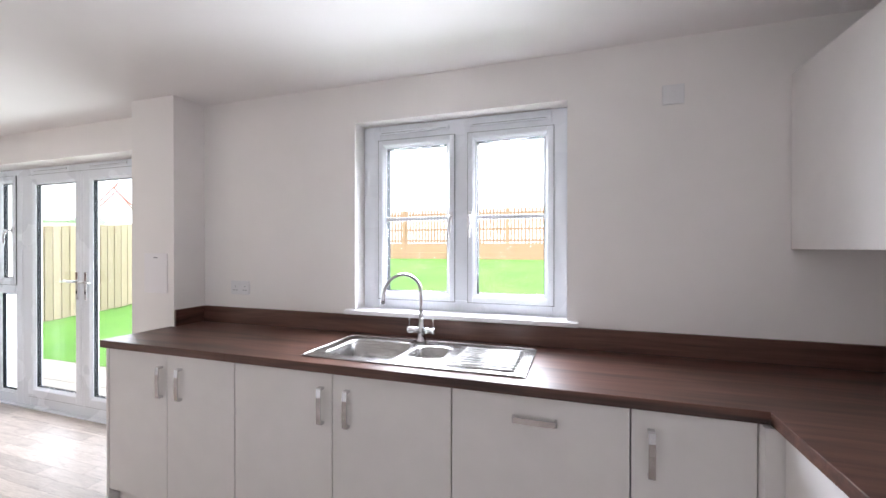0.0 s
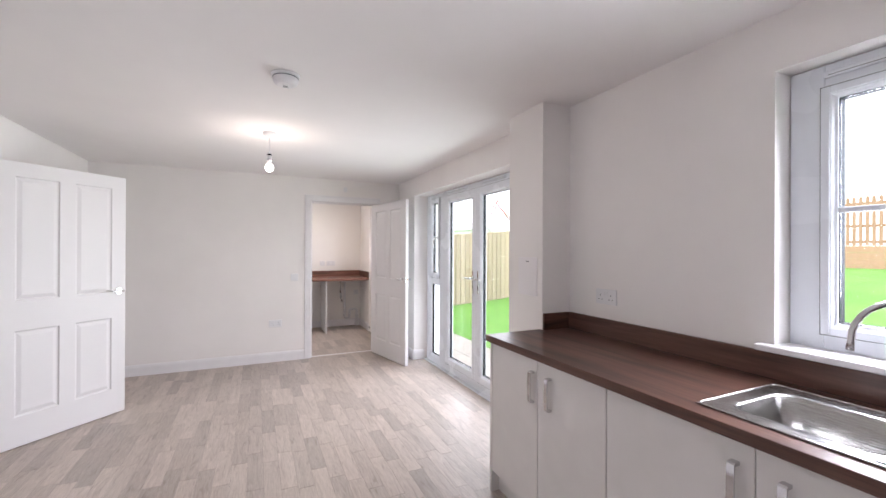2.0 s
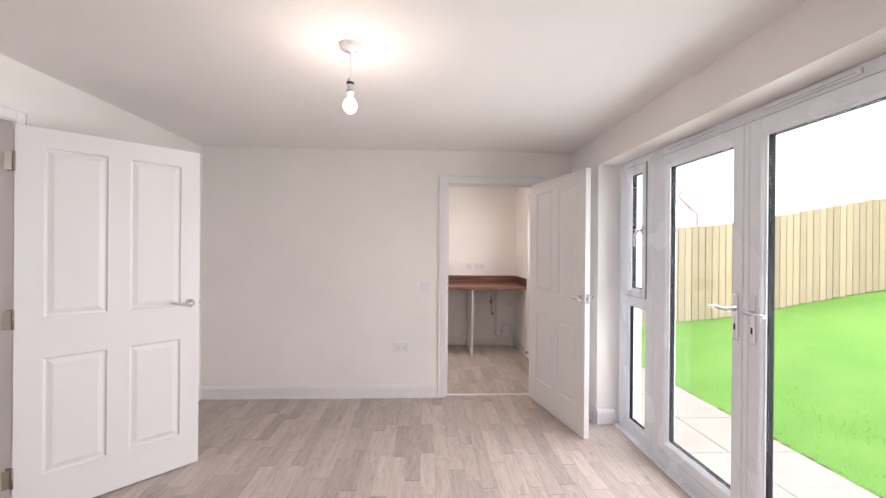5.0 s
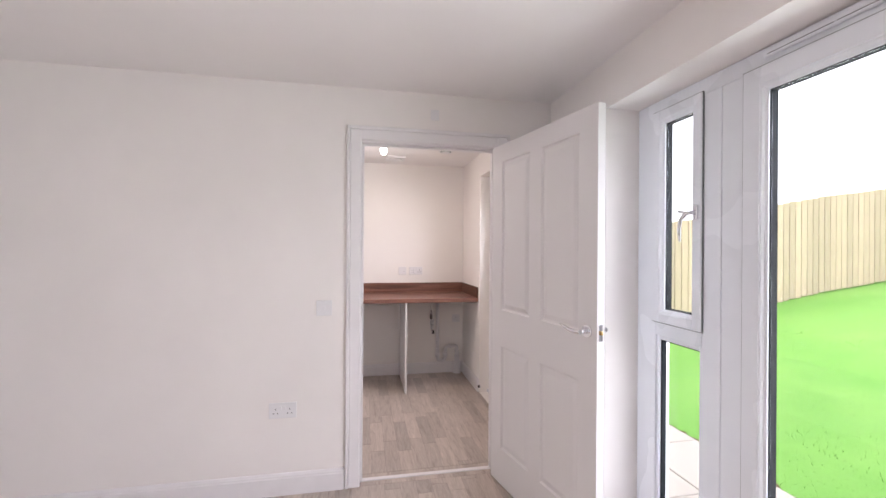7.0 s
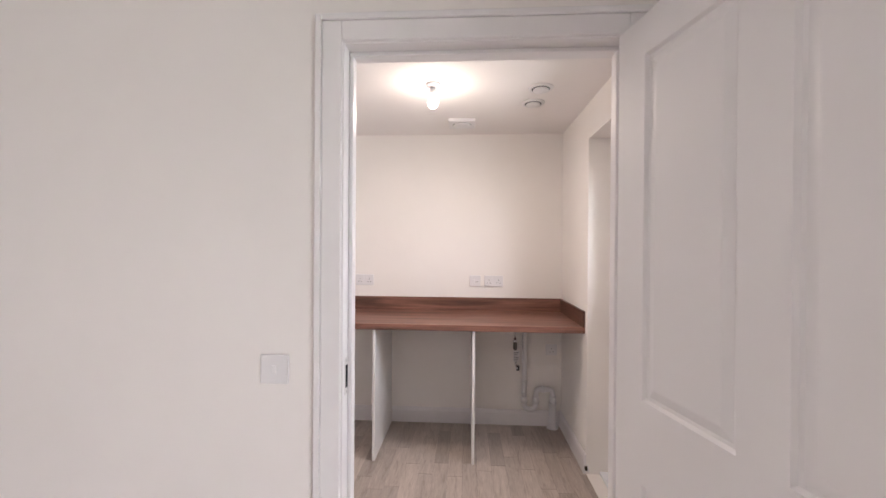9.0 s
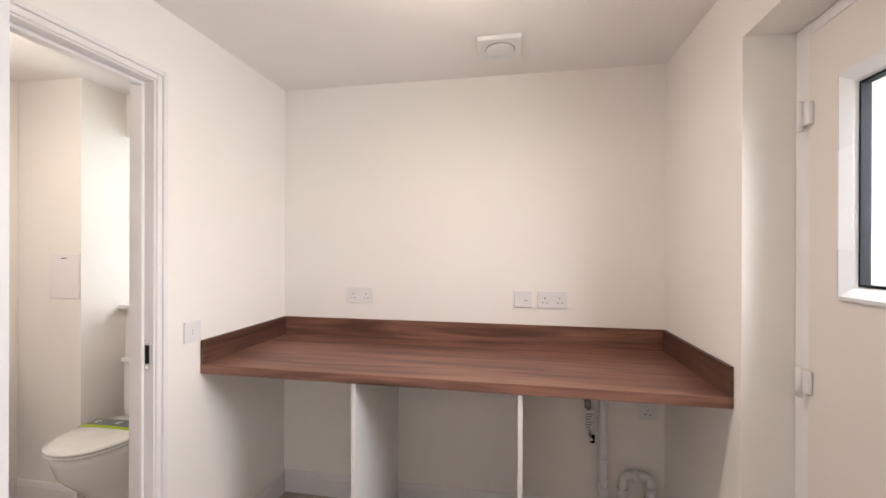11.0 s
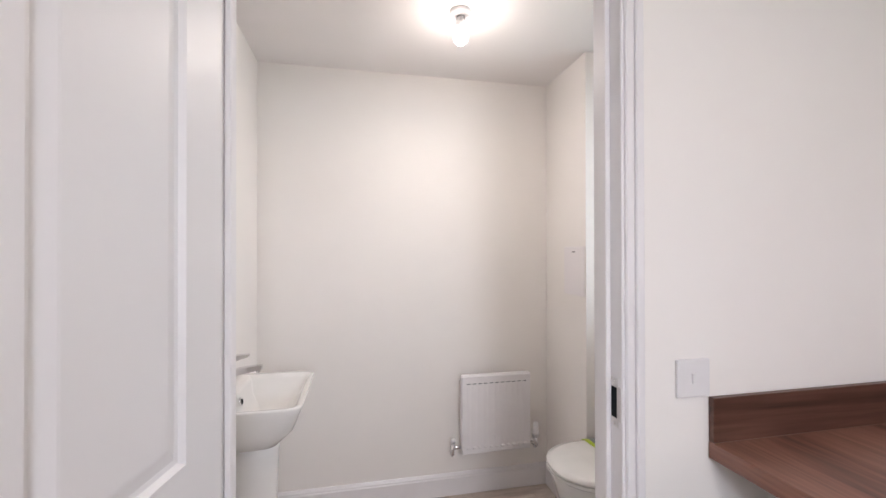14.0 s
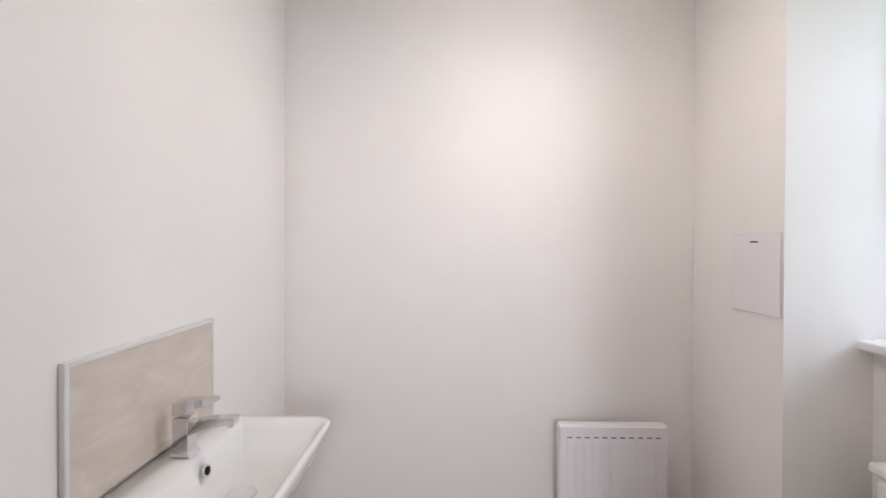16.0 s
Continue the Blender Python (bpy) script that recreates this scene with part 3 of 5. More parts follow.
# kitchen window
kw = empty("window_kitchen", "white upvc two-light casement window over the sink", "window", kind="structure")
for nm, b in (("jamb", (4.513, 0.10, 0.99, 4.619, 0.17, 2.078)), ("jamb", (5.584, 0.10, 0.99, 5.658, 0.17, 2.078)), ("bottom_rail", (4.619, 0.10, 0.99, 5.584, 0.17, 1.090)),
              ("head_rail", (4.619, 0.10, 1.985, 5.584, 0.17, 2.078)), ("mullion", (5.062, 0.10, 1.090, 5.154, 0.17, 1.985))):
    part(nm, boxes(b, bevel=0.003), UPVC, kw)
for x0, x1, hs in ((4.611, 5.070, 1), (5.146, 5.592, -1)):
    s = sash(kw, "casement", x0, x1, 1.082, 1.993, 0.088, 0.165, 0.046)
    part("glazing_bar", boxes((x0 + 0.0465, 0.101, 1.528, x1 - 0.0465, 0.112, 1.549), bevel=0.002), UPVC, s)
    hx = x1 - 0.016 if hs > 0 else x0 + 0.016
    hb = boxes((hx - 0.012, 0.074, 1.50, hx + 0.012, 0.088, 1.57), bevel=0.004, seg=2)
    add_tube(hb, [(hx, 0.075, 1.545), (hx, 0.052, 1.54), (hx, 0.045, 1.52), (hx, 0.048, 1.47), (hx, 0.050, 1.43)], [0.010, 0.010, 0.009, 0.008, 0.006], 10)
    part("window_handle", hb, PLASTIC, s, "white window handle")
trickle(kw, 4.62, 5.04, 0.099, 2.037)
trickle(kw, 5.16, 5.57, 0.099, 2.037)
part("window_sill", boxes((4.460, -0.045, 1.004, 5.714, 0.0995, 1.029), bevel=0.006, seg=2), TRIM, kw, "white painted window board")

# french doors with side lights
fd = empty("window_french_doors", "closed white upvc french doors with narrow side lights", "french doors", kind="structure")
YF = 0.165
for b in ((0.603, YF + 0.012, 0.0, 0.727, YF + 0.085, 2.063), (0.988, YF + 0.012, 0.0, 1.0765, YF + 0.085, 2.0), (1.0785, YF + 0.012, 0.0, 1.180, YF + 0.085, 2.0), (2.594, YF + 0.012, 0.0, 2.676, YF + 0.085, 2.0), (2.678, YF + 0.012, 0.0, 2.757, YF + 0.085, 2.0), (2.94, YF + 0.012, 0, 3.018, YF + 0.085, 2.063),
          (0.727, YF + 0.012, 2.0, 2.94, YF + 0.085, 2.063), (0.727, YF + 0.012, 0, 0.988, YF + 0.085, 0.085), (1.180, YF + 0.012, 0, 2.594, YF + 0.085, 0.092), (2.757, YF + 0.012, 0, 2.94, YF + 0.085, 0.085),
          (0.727, YF + 0.012, 0.985, 0.988, YF + 0.085, 1.055), (2.757, YF + 0.012, 0.985, 2.94, YF + 0.085, 1.055)):
    part("frame_member", boxes(b, bevel=0.002), UPVC, fd)
for x0, x1 in ((1.173, 1.870), (1.908, 2.602)):
    s = sash(fd, "glazed_door", x0, x1, 0.086, 2.003, YF, YF + 0.07, 0.083, "white upvc glazed door leaf")
    hx = x1 - 0.034 if x0 < 1.5 else x0 + 0.034
    sg = -1 if x0 < 1.5 else 1
    pl = part("handle_plate", boxes((hx - 0.015, YF - 0.012, 0.95, hx + 0.015, YF - 0.0003, 1.18), bevel=0.004, seg=2), CHROME, s, "chrome handle backplate")
    bm = bmesh.new()
    add_tube(bm, [(hx, YF - 0.01, 1.10), (hx, YF - 0.05, 1.10), (hx + sg * 0.02, YF - 0.06, 1.10), (hx + sg * 0.07, YF - 0.06, 1.106), (hx + sg * 0.125, YF - 0.057, 1.098)], [0.010, 0.009, 0.0095, 0.008, 0.006], 12)
    part("lever", bm, CHROME, s, "chrome lever handle")
    part("keyhole", boxes((hx - 0.004, YF - 0.0135, 1.0, hx + 0.004, YF - 0.0125, 1.03)), BLACK, s, "dark keyhole")
part("meeting_stile", boxes((1.8725, YF + 0.001, 0.086, 1.9045, YF + 0.07, 2.003), bevel=0.003), UPVC, fd)
for x0, x1 in ((0.730, 0.987), (2.760, 2.938)):
    s = sash(fd, "side_casement", x0 - 0.012, x1 + 0.008, 1.047, 2.010, YF, YF + 0.07, 0.060)
    if x0 < 1:
        lx = x1 - 0.012
        hb = boxes((lx - 0.011, YF - 0.014, 1.50, lx + 0.011, YF - 0.0003, 1.56), bevel=0.003)
        add_tube(hb, [(lx, YF - 0.012, 1.53), (lx - 0.012, YF - 0.04, 1.525), (lx - 0.03, YF - 0.05, 1.50), (lx - 0.036, YF - 0.052, 1.46), (lx - 0.033, YF - 0.05, 1.41)], [0.009, 0.010, 0.008, 0.007, 0.005], 10)
        add_tube(hb, [(lx - 0.01, YF - 0.035, 1.528), (lx - 0.045, YF - 0.045, 1.535)], [0.004, 0.007], 10)
        part("window_handle", hb, CHROME, s, "chrome casement handle")
    fx = part("fixed_light", boxes((x0 - 0.002, YF + 0.02, 0.086, x0 + 0.016, YF + 0.06, 0.984), (x1 - 0.016, YF + 0.02, 0.086, x1 + 0.001, YF + 0.06, 0.984), (x0 + 0.016, YF + 0.02, 0.086, x1 - 0.016, YF + 0.06, 0.104), (x0 + 0.016, YF + 0.02, 0.966, x1 - 0.016, YF + 0.06, 0.984), bevel=0.002), UPVC, fd, "white upvc fixed lower light")
    pane_gasket(fx, x0 + 0.0215, x1 - 0.0215, 0.1095, 0.9605, YF + 0.04, 0.005)
    pane(fx, x0 + 0.0165, x1 - 0.0165, 0.105, 0.965, YF + 0.04)
trickle(fd, 1.25, 1.68, YF + 0.0115, 2.036)
trickle(fd, 1.97, 2.40, YF + 0.0115, 2.036)
part("door_threshold", boxes((0.603, 0.13, -0.003, 3.018, YF + 0.0115, 0.010), bevel=0.003), UPVC, fd, "white upvc threshold")

# utility back door
ud = empty("door_utility_outside", "closed white outside door with a square glazed upper pane", "outside door", kind="structure")
part("door_frame", boxes((-1.377, 0.09, 0, -1.312, 0.16, 2.078), (-0.472, 0.09, 0, -0.412, 0.16, 2.078), (-1.312, 0.09, 2.04, -0.472, 0.16, 2.078), bevel=0.003), TRIM, ud)
bm = bmesh.new()
add_grid(bm, [-1.309, -1.165, -0.62, -0.475], [0.012, 1.28, 1.85, 2.036], lambda u, v: not (-1.165 < u < -0.62 and 1.28 < v < 1.85), 0.086, 0.13, lambda u, v, w: (u, w, v))
lf = part("door_leaf", bm, painted("door_leaf_paint", (0.78, 0.74, 0.71), 0.4, 0.02), ud)
bm = bmesh.new()
a, b, c, d = -1.185, -0.60, 1.259, 1.870
ring = lambda i, y: [(a + i, y, c + i), (b - i, y, c + i), (b - i, y, d - i), (a + i, y, d - i)]
add_loft(bm, [ring(0, 0.0855), ring(0.002, 0.074), ring(0.012, 0.070), ring(0.022, 0.078), ring(0.034, 0.088), ring(0.040, 0.10)], cap=(False, False), smooth=False)
part("glazing_bead", bm, UPVC, lf)
pane_gasket(lf, a + 0.046, b - 0.046, c + 0.046, d - 0.046, 0.108, 0.006)
pane(lf, a + 0.0405, b - 0.0405, c + 0.0405, d - 0.0405, 0.108)
for z in (0.3, 1.0, 1.80):
    bm = boxes((-1.345, 0.070, z - 0.035, -1.288, 0.0855, z + 0.035), bevel=0.005, seg=2)
    add_tube(bm, [(-1.318, 0.066, z - 0.05), (-1.318, 0.066, z + 0.04)], 0.009, 12)
    part("hinge", bm, PLASTIC, ud, "white flag hinge")
part("door_threshold", boxes((-1.377, 0.02, 0, -0.412, 0.085, 0.02), bevel=0.003), UPVC, ud, "white threshold")

# toilet window
ww = empty("window_wc", "small white upvc window with obscured glass", "window", m=pose(0.10, 0.142, 0), kind="structure")
part("window_frame", boxes((-2.25, -3.218, 1.032, -2.19, -3.16, 2.088), (-2.25, -2.66, 1.032, -2.19, -2.602, 2.088), (-2.25, -3.16, 1.032, -2.19, -2.66, 1.09), (-2.25, -3.16, 2.03, -2.19, -2.66, 2.088), (-2.25, -3.16, 1.55, -2.19, -2.66, 1.60), bevel=0.003), UPVC, ww)
for z0, z1 in ((1.09, 1.55), (1.60, 2.03)):
    og = NT("obscured_glass") if "obscured_glass" not in bpy.data.materials else None
    if og:
        og.b.inputs["Transmission Weight"].default_value = 1.0
        og.bump(og.noise(60, 2), 0.4, 0.003)
        OBSC = og.done((0.9, 0.95, 0.95), 0.35)
    g = part("pane", boxes((-2.225, -3.16, z0, -2.22, -2.66, z1)), OBSC, ww, "obscured glass pane")
    g.visible_shadow = False
part("window_sill", boxes((-2.1895, -3.315, 1.034, -2.005, -2.53, 1.060), bevel=0.006, seg=2), TRIM, ww, "white painted window board")

# ---- kitchen: base units, worktop, sink ----
YD = -0.575       # door fronts


def bow_handle(m, parent):
    """A flat chrome bow handle, long along its z, standing off along -y."""
    bm = bmesh.new()
    L, W = 0.077, 0.0105
    prof = [(-L, 0.0), (-L, -0.021), (-L * 0.93, -0.0265), (-L * 0.5, -0.029), (0, -0.030), (L * 0.5, -0.029), (L * 0.93, -0.0265), (L, -0.021), (L, 0.0)]
    inner = [(-L + 0.010, 0.0), (-L + 0.010, -0.019), (-L * 0.84, -0.0215), (-L * 0.5, -0.0235), (0, -0.0245), (L * 0.5, -0.0235), (L * 0.84, -0.0215), (L - 0.010, -0.019), (L - 0.010, 0.0)]
    ro = [[bm.verts.new((x, y, z)) for z, y in prof] for x in (-W, W)]
    ri = [[bm.verts.new((x, y, z)) for z, y in inner] for x in (-W, W)]
    n = len(prof)
    for k in range(n - 1):
        bm.faces.new((ro[0][k], ro[0][k + 1], ro[1][k + 1], ro[1][k]))
        bm.faces.new((ri[0][k], ri[1][k], ri[1][k + 1], ri[0][k + 1]))
        bm.faces.new((ro[0][k], ri[0][k], ri[0][k + 1], ro[0][k + 1]))
        bm.faces.new((ro[1][k], ro[1][k + 1], ri[1][k + 1], ri[1][k]))
    bmesh.ops.recalc_face_normals(bm, faces=bm.faces)
    h = part("handle", bm, HANDLE, parent, "chrome bow handle")
    h.matrix_local = m
    return h


def base_unit(name, x0, x1, doors, label):
    """A base unit; doors: (x0, x1, handle x or None, z0 of the door, handle lying)."""
    root = empty(name, label, "kitchen base unit", "kitchen base units")
    e = 0.0015
    part("body", boxes((x0 + e, YD + 0.021, 0.12, x0 + 0.018, -0.03, 0.861), (x1 - 0.018, YD + 0.021, 0.12, x1 - e, -0.03, 0.861), (x0 + 0.018, YD + 0.021, 0.12, x1 - 0.018, -0.03, 0.138), (x0 + 0.018, -0.036, 0.138, x1 - 0.018, -0.03, 0.70)), UNIT if "end" in name else CARC, root)
    for a, b, hx, lying in doors:
        dd = part("door", boxes((a + e, YD, 0.122, b - e, YD + 0.019, 0.857), bevel=0.0018), UNIT, root)
        if lying:
            bow_handle(pose(hx, YD, 0.775, 0, 90, 0), dd)
        else:
            bow_handle(pose(hx, YD, 0.720), dd)
    part("plinth", boxes((x0, YD + 0.05, 0.0, x1, YD + 0.066, 0.119)), UNIT, root)
    if "corner" in name:
        part("corner_post", boxes((6.2215, YD - 0.043, 0.122, 6.287, YD + 0.019, 0.857)), UNIT, root)
    return root


base_unit("base_unit_end", 3.395, 4.228, [(3.395, 3.808, 3.773, False), (3.808, 4.228, 3.899, False)], "pale satin two-door base unit at the end of the worktop")
base_unit("base_unit_sink", 4.230, 5.262, [(4.230, 4.745, 4.696, False), (4.745, 5.262, 4.819, False)], "pale satin two-door sink base unit")
base_unit("base_unit_appliance", 5.264, 5.872, [(5.264, 5.872, 5.567, True)], "pale satin appliance door with a lying chrome handle")
base_unit("base_unit_corner", 5.874, 6.26, [(5.874, 6.22, 5.932, False)], "pale satin single-door corner base unit")
obj("end_panel_kitchen", boxes((3.376, YD - 0.002, 0.0, 3.3945, -0.2165, 0.861), bevel=0.001), UNIT, "pale satin end panel beside the last base unit", "end panel", "kitchen base units")

# worktop, L-shaped with the sink cut-out
SX0, SX1, SY0, SY1 = 4.60, 5.19, -0.475, -0.155
bm = bmesh.new()
add_grid(bm, [3.365, 3.3915, SX0 - 0.01, SX1 + 0.01, 6.24, XE - 0.003], [-3.0, -0.602, SY0 - 0.01, -0.2165, SY1 + 0.01, -0.003],
         lambda u, v: not (SX0 - 0.01 < u < SX1 + 0.01 and SY0 - 0.01 < v < SY1 + 0.01) and not (u < 3.3915 and v > -0.2165) and (v > -0.602 or u > 6.24), 0.862, 0.90, lambda u, v, w: (u, v, w))
bmesh.ops.bevel(bm, geom=[e for e in bm.edges if e.is_manifold and e.calc_face_angle(0) > 1.2], offset=0.0025, segments=2, profile=0.5, affect='EDGES')
wt = empty("worktop_kitchen", "dark walnut-effect laminate worktop with matching upstand", "worktop")
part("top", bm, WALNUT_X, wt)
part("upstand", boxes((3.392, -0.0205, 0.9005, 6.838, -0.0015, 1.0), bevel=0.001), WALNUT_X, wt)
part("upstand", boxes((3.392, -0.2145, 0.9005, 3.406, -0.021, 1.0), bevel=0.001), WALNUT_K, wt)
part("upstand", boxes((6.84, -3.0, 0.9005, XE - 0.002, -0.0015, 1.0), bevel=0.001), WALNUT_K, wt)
part("sealant_line", boxes((3.407, -0.0225, 0.9003, 6.838, -0.0207, 0.902)), DARK, wt)
for y0, y1 in ((-1.2, -0.62), (-1.8, -1.202), (-2.4, -1.802), (-3.0, -2.402)):
    r = empty("return_unit", "pale satin base unit under the return worktop", "kitchen base unit", "kitchen base units")
    part("body", boxes((6.29, y0 + 0.002, 0.12, XE - 0.03, y1 - 0.002, 0.861)), CARC, r)
    dd = part("door", boxes((6.268, y0 + 0.002, 0.122, 6.288, y1 - 0.002, 0.857), bevel=0.0015), UNIT, r)
    bow_handle(pose(6.268, y0 + 0.06, 0.720, 0, 0, -90), dd)
    part("plinth", boxes((6.32, y0, 0.0, 6.336, y1, 0.119)), UNIT, r)

# wall cupboards on the east wall
for i, (y0, y1) in enumerate(((-0.62, -0.004), (-1.22, -0.622))):
    r = empty("wall_cupboard", "plain pale satin wall cupboard", "wall cupboard", "wall cupboards")
    part("body", boxes((6.55, y0, 1.37, XE - 0.002, y1, 2.08)), CARC, r)
    part("door", boxes((6.53, y0 + 0.002, 1.37, 6.549, y1 - 0.0005, 2.08), bevel=0.0015), UNIT, r)

# tall unit by the hall door
tu = empty("tall_unit", "tall pale gloss housing with an upper and a lower door", "tall kitchen unit")
part("body", boxes((3.22, YS + 0.002, 0.0, 3.815, -2.862, 2.10)), CARC, tu)
part("upper_door", boxes((3.22, -2.86, 0.859, 3.815, -2.84, 2.10), bevel=0.0015), TALLM, tu)
part("lower_door", boxes((3.22, -2.86, 0.10, 3.815, -2.84, 0.855), bevel=0.0015), TALLM, tu)
t2 = copy_thing(tu, pose(0.60, 0, 0))

# sink: pressed steel, one and a half bowls and drainer
sk = empty("sink", "inset stainless steel one and a half bowl sink with ribbed drainer", "kitchen sink")
bm = bmesh.new()
add_grid(bm, [4.55, 4.612, 4.962, 4.988, 5.158, 5.225, 5.50, 5.53], [-0.528, -0.468, -0.162, -0.09, -0.40, -0.185],
         lambda u, v: not (4.612 < u < 4.962 and -0.468 < v < -0.162) and not (4.988 < u < 5.158 and -0.40 < v < -0.185), 0.9005, 0.904, lambda u, v, w: (u, v, w))
part("deck", bm, STEEL, sk)


def rrect(x0, y0, x1, y1, r, z, n=5):
    out = []
    for cx, cy, a0 in ((x1 - r, y0 + r, -90), (x1 - r, y1 - r, 0), (x0 + r, y1 - r, 90), (x0 + r, y0 + r, 180)):
        for k in range(n + 1):
            a = radians(a0 + 90 * k / n)
            out.append((cx + r * math.cos(a), cy + r * math.sin(a), z))
    return out


for x0, y0, x1, y1, dep in ((4.612, -0.468, 4.962, -0.162, 0.16), (4.988, -0.40, 5.158, -0.185, 0.10)):
    bm = bmesh.new()
    rings = [rrect(x0 - 0.012, y0 - 0.012, x1 + 0.012, y1 + 0.012, 0.05, 0.9045), rrect(x0 - 0.002, y0 - 0.002, x1 + 0.002, y1 + 0.002, 0.05, 0.9055), rrect(x0 + 0.006, y0 + 0.006, x1 - 0.006, y1 - 0.018, 0.05, 0.898),
             rrect(x0 + 0.012, y0 + 0.012, x1 - 0.012, y1 - 0.012, 0.055, 0.9 - dep * 0.7), rrect(x0 + 0.022, y0 + 0.022, x1 - 0.022, y1 - 0.022, 0.06, 0.9 - dep * 0.92), rrect(x0 + 0.05, y0 + 0.05, x1 - 0.05, y1 - 0.05, 0.04, 0.9 - dep)]
    add_loft(bm, rings, cap=(False, True))
    bmesh.ops.recalc_face_normals(bm, faces=bm.faces)
    bw = part("bowl", bm, STEEL, sk)
    bm = bmesh.new()
    cx, cy = (x0 + x1) / 2, (y0 + y1) / 2
    add_tube(bm, [(cx, cy, 0.9 - dep - 0.001), (cx, cy, 0.9 - dep + 0.003)], [0.035, 0.032], 24)
    part("waste", bm, CHROME, bw, "chrome waste")
bm = bmesh.new()
for k in range(9):
    y = -0.47 + k * 0.036
    add_tube(bm, [(5.205, y, 0.9045), (5.22, y, 0.906), (5.47, y, 0.9075), (5.485, y, 0.9045)], [0.002, 0.0055, 0.0055, 0.002], 8)
part("drainer_ribs", bm, STEEL, sk)
bm = bmesh.new()
add_tube(bm, [(*p[:2], 0.9035) for p in rrect(4.552, -0.526, 5.528, -0.092, 0.02, 0.9)] + [(*rrect(4.552, -0.526, 5.528, -0.092, 0.02, 0.9)[0][:2], 0.9035)], 0.0035, 8)
part("rim", bm, STEEL, sk)
part("overflow_tag", boxes((4.955, -0.512, 0.9042, 4.985, -0.500, 0.9052)), DARK, sk, "small dark maker's mark")

# swan neck mixer tap
tp = empty("kitchen_tap", "chrome swan neck mixer tap with two lever heads behind the sink", "kitchen tap")
TX, TY = 4.962, -0.125
bm = bmesh.new()
add_tube(bm, [(TX, TY, 0.9042), (TX, TY, 0.912), (TX, TY, 0.93), (TX, TY, 0.955), (TX, TY, 0.985), (TX, TY, 1.0), (TX, TY, 1.03)], [0.027, 0.024, 0.018, 0.0185, 0.017, 0.012, 0.0100], 24)
part("body", bm, HANDLE, tp)
dx, dy = -0.62, -0.78
R = 0.103
arc = [(TX, TY, 1.02), (TX, TY, 1.08), (TX, TY, 1.13)] + [(TX + dx * R * (1 - math.cos(a)), TY + dy * R * (1 - math.sin(a) * 0 - math.cos(a)) * 1.0 - 0, 1.142 + R * math.sin(a)) for a in (math.pi * k / 14 for k in range(1, 14))]
tipx, tipy = TX + dx * 2 * R, TY + dy * 2 * R
arc += [(tipx, tipy, 1.135), (tipx - 0.002, tipy - 0.003, 1.11)]
bm = bmesh.new()
add_tube(bm, arc, [0.0105] + [0.0085] * (len(arc) - 2) + [0.0098], 16)
part("spout", bm, HANDLE, tp)
for s in (-1, 1):
    bm = bmesh.new()
    add_tube(bm, [(TX + s * u, TY, 0.962) for u in (0.012, 0.020, 0.021, 0.036, 0.037, 0.041, 0.042, 0.058, 0.059, 0.071, 0.073)], [0.011, 0.011, 0.015, 0.015, 0.0135, 0.0135, 0.015, 0.015, 0.0165, 0.0165, 0.013], 20)
    hd = part("tap_head", bm, CHROME, tp)
    bm = bmesh.new()
    add_tube(bm, [(TX + s * 0.064, TY, 0.976), (TX + s * 0.064, TY, 1.006), (TX + s * 0.064, TY, 1.009), (TX + s * 0.064, TY, 1.014), (TX + s * 0.064, TY, 1.019), (TX + s * 0.064, TY, 1.022)], [0.0030, 0.0028, 0.0045, 0.0065, 0.0045, 0.001], 12)
    part("lever", bm, HANDLE, hd)

# ---- wall plates ----


def plate(name, w, h, m, kind, label, category, group="wall plates"):
    """A plate that faces along its own -y, centred at the pose."""
    root = empty(name, label, category, group, m)
    part("plate", boxes((-w / 2, -0.009, -h / 2, w / 2, -0.0004, h / 2), bevel=0.0025, seg=2), PLASTIC, root)
    if kind in ("double", "single"):
        for cx in ((-0.037, 0.037) if kind == "double" else (0.0,)):
            part("pin_holes", boxes((cx - 0.002, -0.0096, 0.004, cx + 0.002, -0.0088, 0.012), (cx - 0.0145, -0.0096, -0.0175, cx - 0.0075, -0.0088, -0.0135), (cx + 0.0075, -0.0096, -0.0175, cx + 0.0145, -0.0088, -0.0135)), DARK, root, "dark socket pin holes")
        for cx in ((-0.0115, 0.0115) if kind == "double" else (0.026,)):
            part("rocker", boxes((cx - 0.006, -0.0125, 0.006, cx + 0.006, -0.0085, 0.026), bevel=0.001), PLASTIC, root)
    elif kind == "switch":
        part("rocker", boxes((-0.007, -0.013, -0.012, 0.007, -0.0085, 0.012), bevel=0.0012), PLASTIC, root)
    elif kind == "spur":
        part("rocker", boxes((-0.018, -0.0125, -0.012, -0.004, -0.0085, 0.012), bevel=0.001), PLASTIC, root)
        part("fuse_slot", boxes((0.004, -0.0096, -0.008, 0.024, -0.0088, -0.006)), DARK, root)
    return root


